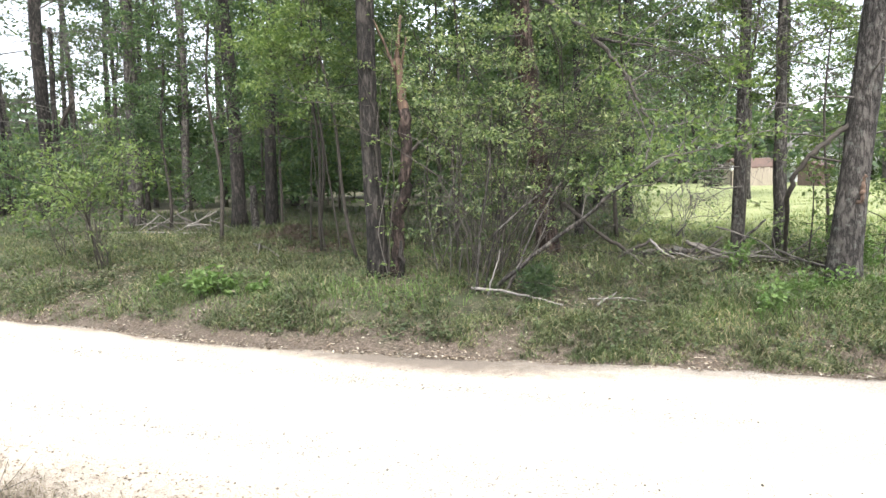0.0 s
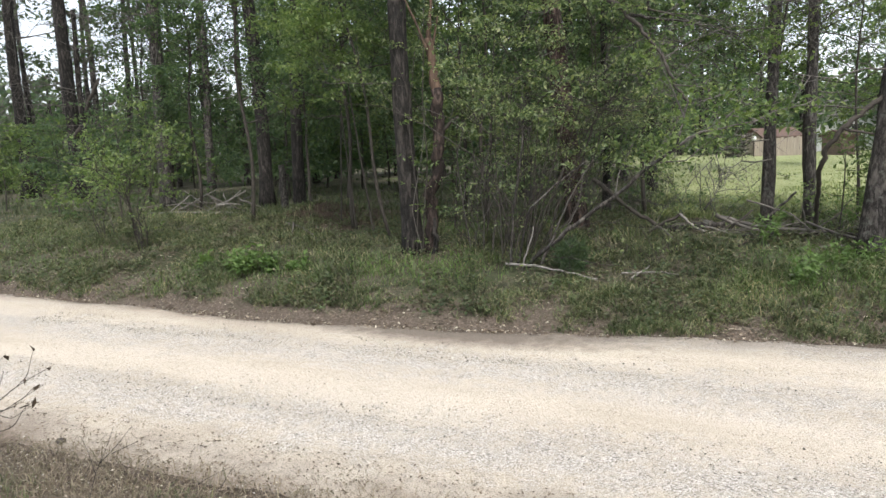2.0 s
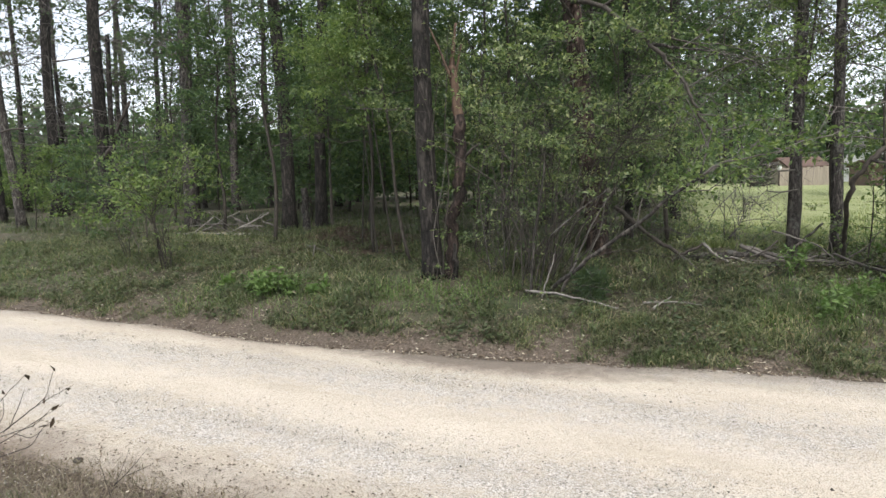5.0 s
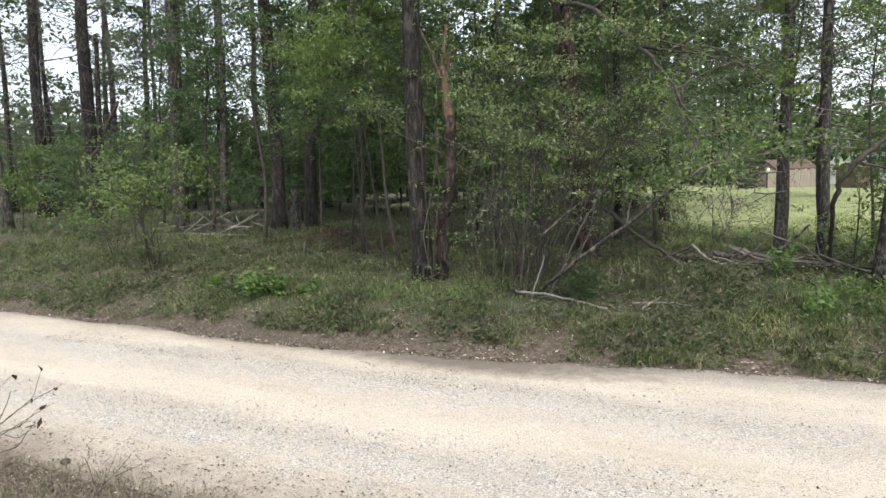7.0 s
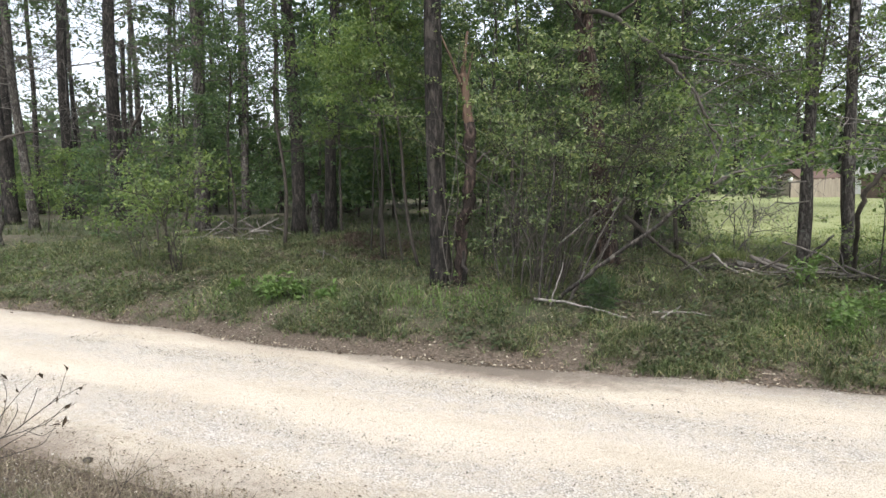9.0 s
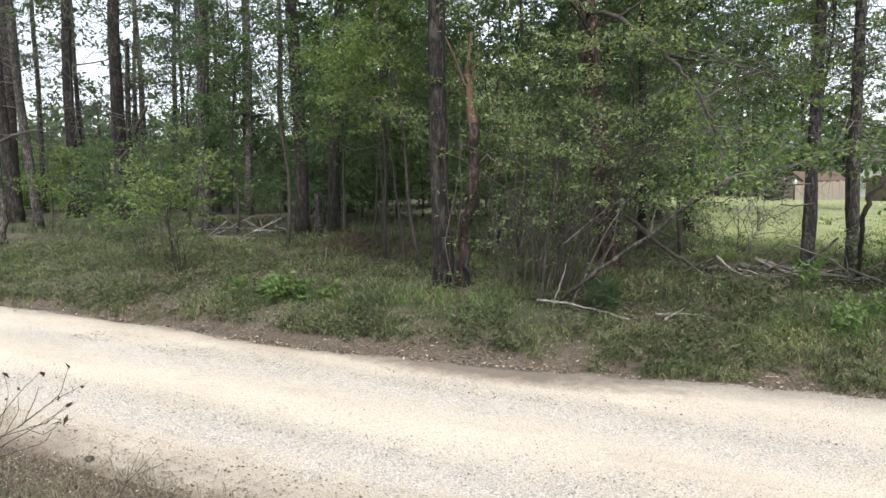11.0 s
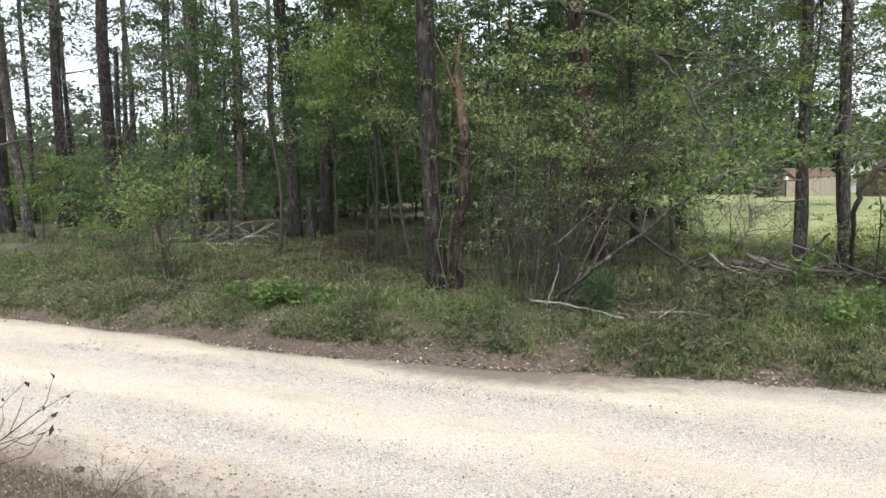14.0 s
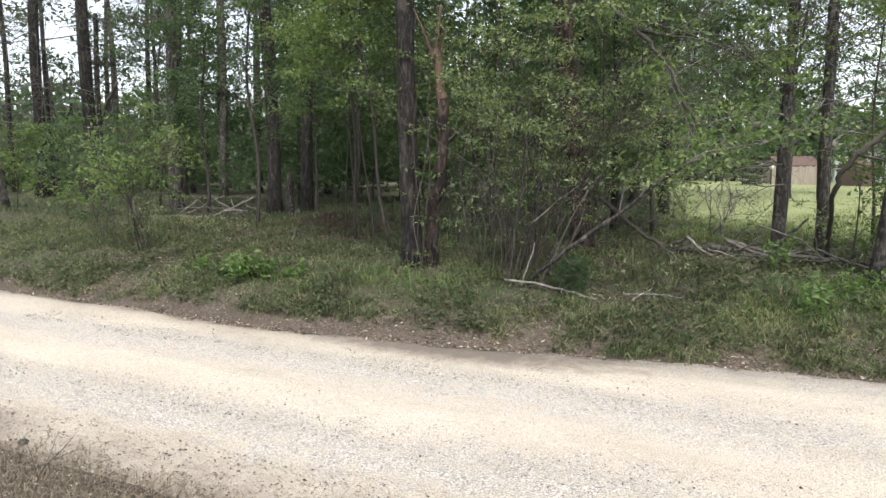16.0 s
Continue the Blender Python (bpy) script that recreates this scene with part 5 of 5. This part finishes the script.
def twig_shrub():
    e = world_thing("twig_shrub", "almost bare thin twiggy shrub with a few dead leaves", "shrub")
    rng = np.random.default_rng(120)
    pole("stem", [(-2.55, 2.35, 0.02), (-2.40, 2.38, 0.35), (-2.19, 2.40, 0.63), (-2.11, 2.40, 0.67), (-1.96, 2.40, 0.78), (-1.81, 2.42, 0.86)], 0.0032, 0.0010, M_STEM, e, 5, 121, 0.02)
    tips = [(-1.81, 2.42, 0.86)]
    for k, pts in enumerate([
            [(-2.36, 2.38, 0.42), (-2.18, 2.40, 0.72), (-2.08, 2.40, 0.83), (-1.99, 2.40, 0.91)],
            [(-2.11, 2.40, 0.67), (-1.99, 2.41, 0.76), (-1.93, 2.42, 0.81), (-1.89, 2.42, 0.92)],
            [(-2.19, 2.40, 0.63), (-2.05, 2.36, 0.68), (-1.93, 2.34, 0.72), (-1.84, 2.33, 0.80)],
            [(-2.28, 2.40, 0.52), (-2.10, 2.38, 0.58), (-1.98, 2.38, 0.62), (-1.92, 2.37, 0.70), (-1.86, 2.36, 0.74)],
            [(-2.30, 2.40, 0.50), (-2.24, 2.45, 0.62), (-2.20, 2.48, 0.78), (-2.22, 2.48, 0.88)],
            [(-2.24, 2.40, 0.56), (-2.10, 2.44, 0.64), (-2.00, 2.46, 0.70), (-1.90, 2.47, 0.76)],
            [(-2.05, 2.37, 0.68), (-1.97, 2.36, 0.66), (-1.90, 2.35, 0.70)],
            [(-2.16, 2.40, 0.65), (-2.12, 2.43, 0.74), (-2.13, 2.44, 0.80)],
            [(-2.08, 2.40, 0.69), (-2.04, 2.42, 0.79), (-2.02, 2.42, 0.84)]]):
        pole("twig", pts, 0.0021, 0.0009, M_STEM, e, 4, 130 + k, 0.02)
        tips.append(pts[-1])
        tips.append(pts[-2])
    v, f = leaves(np.array(tips[:11]), 0.046, rng, 0.6, 0.36, 0.25)
    mesh_object("dead_leaves", v, f, M_LITTERDARK, e)["kind"] = "stuff"
    e = world_thing("twig_shrub", "tiny bare dead twigs on the verge", "shrub")
    for k, pts in enumerate([[(-1.86, 2.50, 0.0), (-1.77, 2.54, 0.34), (-1.72, 2.55, 0.44), (-1.68, 2.56, 0.54)], [(-1.75, 2.54, 0.38), (-1.67, 2.56, 0.46), (-1.60, 2.56, 0.54)], [(-1.77, 2.54, 0.34), (-1.80, 2.55, 0.44), (-1.83, 2.56, 0.50)], [(-1.70, 2.55, 0.42), (-1.63, 2.56, 0.45), (-1.58, 2.56, 0.47)], [(-1.6, 2.95, 0.0), (-1.5, 2.98, 0.08), (-1.36, 3.0, 0.14)], [(-1.42, 2.85, 0.0), (-1.36, 2.9, 0.12), (-1.30, 2.9, 0.2)]]):
        pole("twig", pts, 0.0017, 0.0008, M_STEM, e, 4, 140 + k, 0.02)


# blade tones raised to carry the clearing's sunlight too
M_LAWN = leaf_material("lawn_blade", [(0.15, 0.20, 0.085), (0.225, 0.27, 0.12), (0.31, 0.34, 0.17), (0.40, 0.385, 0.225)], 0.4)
# tones lowered to hold the wood floor's shade; bank weeds share them
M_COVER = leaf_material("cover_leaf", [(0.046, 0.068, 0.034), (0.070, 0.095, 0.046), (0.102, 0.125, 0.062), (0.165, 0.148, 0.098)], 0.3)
M_ROTLEAF = leaf_material("rotted_leaf", [(0.045, 0.031, 0.024), (0.085, 0.060, 0.045), (0.15, 0.112, 0.085)], 0.1, 0.8)
M_LITTERDARK = leaf_material("withered_leaf", [(0.04, 0.028, 0.02), (0.09, 0.06, 0.04)], 0.1, 0.8)
bank_grass()
ground_cover()
floor_grass()
near_verge()
litter()
stones()
for k, (x, y, h, n) in enumerate([(-2.85, 8.0, 0.36, 9), (-3.1, 8.1, 0.30, 7), (-2.6, 7.9, 0.25, 6), (-3.7, 8.5, 0.2, 5), (-2.3, 7.8, 0.2, 5)]):
    weed(x, y, 200 + k, h, n, 0.09, "bright green leafy weed in the grass", M_WEED)
for k, (x, y, h, n) in enumerate([(3.4, 6.5, 0.30, 8), (3.8, 6.5, 0.28, 7), (2.95, 6.15, 0.25, 7), (4.4, 6.4, 0.3, 8), (4.6, 7.2, 0.5, 8), (3.3, 7.6, 0.45, 8), (4.3, 8.0, 0.6, 8)]):
    weed(x, y, 220 + k, h, n, 0.07, "bright green leafy weed in the grass", M_WEED)
seedling(0.95, 7.05)
twig_shrub()


# ---------------------------------------------------------------- homestead beyond the clearing
def box(bm, x0, x1, y0, y1, z0, z1):
    vs = [bm.verts.new((x, y, z)) for z in (z0, z1) for y in (y0, y1) for x in (x0, x1)]
    for q in ((0, 2, 3, 1), (4, 5, 7, 6), (0, 1, 5, 4), (2, 6, 7, 3), (0, 4, 6, 2), (1, 3, 7, 5)):
        bm.faces.new([vs[i] for i in q])


def gable(bm, x0, x1, y0, y1, z0, z1, t=0.12):
    ym = (y0 + y1) / 2
    prof = [(y0, z0), (ym, z1), (y1, z0), (y1, z0 - t), (ym, z1 - t), (y0, z0 - t)]
    a = [bm.verts.new((x0, y, z)) for y, z in prof]
    b = [bm.verts.new((x1, y, z)) for y, z in prof]
    for i in range(6):
        j = (i + 1) % 6
        bm.faces.new((a[i], a[j], b[j], b[i]))
    for r in (a[::-1], b):
        bm.faces.new((r[0], r[1], r[4], r[5]))
        bm.faces.new((r[1], r[2], r[3], r[4]))


def house(name, x0, x1, y0, y1, z0, wall_h, roof_h, m_wall, m_roof, label, windows=()):
    e = world_thing(name, label, "house")
    bm = bmesh.new()
    box(bm, x0, x1, y0, y1, z0 - 0.3, z0 + wall_h)
    for x in (x0, x1):
        tri = [bm.verts.new(c) for c in ((x, y0, z0 + wall_h), (x, y1, z0 + wall_h), (x, (y0 + y1) / 2, z0 + wall_h + roof_h - 0.18))]
        bm.faces.new(tri)
    part("wall", bm, m_wall, e)
    bm = bmesh.new()
    gable(bm, x0 - min(0.5, 0.1 * (x1 - x0)), x1 + min(0.5, 0.1 * (x1 - x0)), y0 - 0.3, y1 + 0.3, z0 + wall_h + 0.05, z0 + wall_h + roof_h)
    part("roof", bm, m_roof, e)
    for wx, ww, wz, wh in windows:
        bm = bmesh.new()
        box(bm, wx, wx + ww, y0 - 0.06, y0 + 0.02, z0 + wz, z0 + wz + wh)
        w = part("window", bm, M_TRIM, e)
        bm = bmesh.new()
        box(bm, wx + 0.07, wx + ww - 0.07, y0 - 0.08, y0 - 0.065, z0 + wz + 0.07, z0 + wz + wh - 0.07)
        part("pane", bm, M_PANE, w)


M_BRICK = plain_material("red_brick_wall", (0.12, 0.085, 0.07), (0.20, 0.145, 0.12), 14, 0.9, 0.4, 0.01)
M_TAN = plain_material("tan_boards", (0.26, 0.222, 0.178), (0.38, 0.335, 0.275), 6, 0.85, 0.4, 0.01, (3, 3, 0.2))
M_WHITE = plain_material("white_siding", (0.68, 0.70, 0.72), (0.82, 0.83, 0.84), 5, 0.6, 0.2, 0.01, (0.2, 0.2, 4))
M_ROOF = plain_material("grey_shingles", (0.12, 0.115, 0.115), (0.24, 0.23, 0.23), 12, 0.9, 0.5, 0.01)
M_ROOF_BROWN = plain_material("rusty_roof", (0.085, 0.056, 0.045), (0.135, 0.09, 0.072), 8, 0.8, 0.4, 0.01)
M_TRIM = plain_material("painted_trim", (0.7, 0.7, 0.68), (0.8, 0.8, 0.78), 10, 0.6, 0.1, 0.003)
M_PANE = plain_material("dark_pane", (0.03, 0.035, 0.04), (0.06, 0.065, 0.07), 2, 0.08, 0.0, 0.001)
zc = land(20, 45)
house("shed", 20.2, 22.6, 46.5, 49.5, zc, 1.2, 0.7, M_TAN, M_ROOF_BROWN, "low tan board shed with a rusty brown roof")
house("white_house", 26.7, 33.5, 52.5, 58.0, land(28, 54), 2.6, 1.4, M_WHITE, M_ROOF, "white sided house with a grey shingle roof", [(29.3, 0.9, 0.9, 1.1), (31.6, 0.9, 0.9, 1.1)])
house("brick_shed", 21.75, 22.4, 39.6, 42.0, land(22, 40), 1.15, 0.35, M_BRICK, M_ROOF_BROWN, "narrow red brick outbuilding with a brown roof")


def fence():
    e = world_thing("fence", "weathered tan board fence at the end of the clearing", "fence")
    for k in range(17):
        bm = bmesh.new()
        x = 18.7 + 0.2 * k
        z = land(x, 44.6)
        box(bm, x, x + 0.18, 44.6, 44.63, z - 0.05, z + 1.15 + 0.05 * math.sin(k * 2.3))
        part("board", bm, M_TAN, e)
    for z in (0.25, 0.9):
        bm = bmesh.new()
        box(bm, 18.7, 22.1, 44.635, 44.68, zc + z, zc + z + 0.09)
        part("rail", bm, M_TAN, e)


fence()
bm = bmesh.new()
bmesh.ops.create_uvsphere(bm, u_segments=20, v_segments=12, radius=0.15)
for w in bm.verts:
    w.co.z *= 1.15
me = bpy.data.meshes.new("white_globe")
bm.to_mesh(me)
bm.free()
me.materials.append(M_WHITE)
ob = new("yard_light", None)
ob.location = (18.43, 43.9, land(18.43, 43.9))
tagged(ob, "white round yard lamp on a post by the fence", "lamp")
g = new("globe", me)
g.parent = ob
g.location = (0, 0, 1.15)
pole("post", [(0, 0, -0.1), (0, 0, 0.5), (0, 0, 0.95)], 0.05, 0.05, M_STEM, ob, 8, 300, 0.0)
brush_pile("log_heap", (16.7, 43.6), (17.9, 43.8), 44, 9, 1.9, "dark heap of logs beside the fence", False, 0.7, 1.5, 1.0, 4.5)
for k, (x, y) in enumerate([(25.0, 36.0), (15.0, 50.0), (33.0, 50.0), (40.0, 46.0), (21.0, 53.0), (27.5, 47.5), (36.0, 40.0)]):
    copy_thing(proto[k % 4], Matrix.Translation((x, y, land(x, y))) @ Matrix.Rotation(k * 1.3, 4, "Z"))
copy_thing(low_proto[0], Matrix.Translation((15.9, 42.0, land(15.9, 42.0))))
copy_thing(low_proto[1], Matrix.Translation((13.6, 46.0, land(13.6, 46.0))))
tree("yard_tree", 24.4, 37.5, 0.28, 11, (0.0, 0), M_OAK, "stout tree beside the brick outbuilding", seed=90, limbs=9, limb_from=0.3, leaf=M_LEAF_LIGHT, leaf_size=0.25, count=4000, limb_len=3.2)
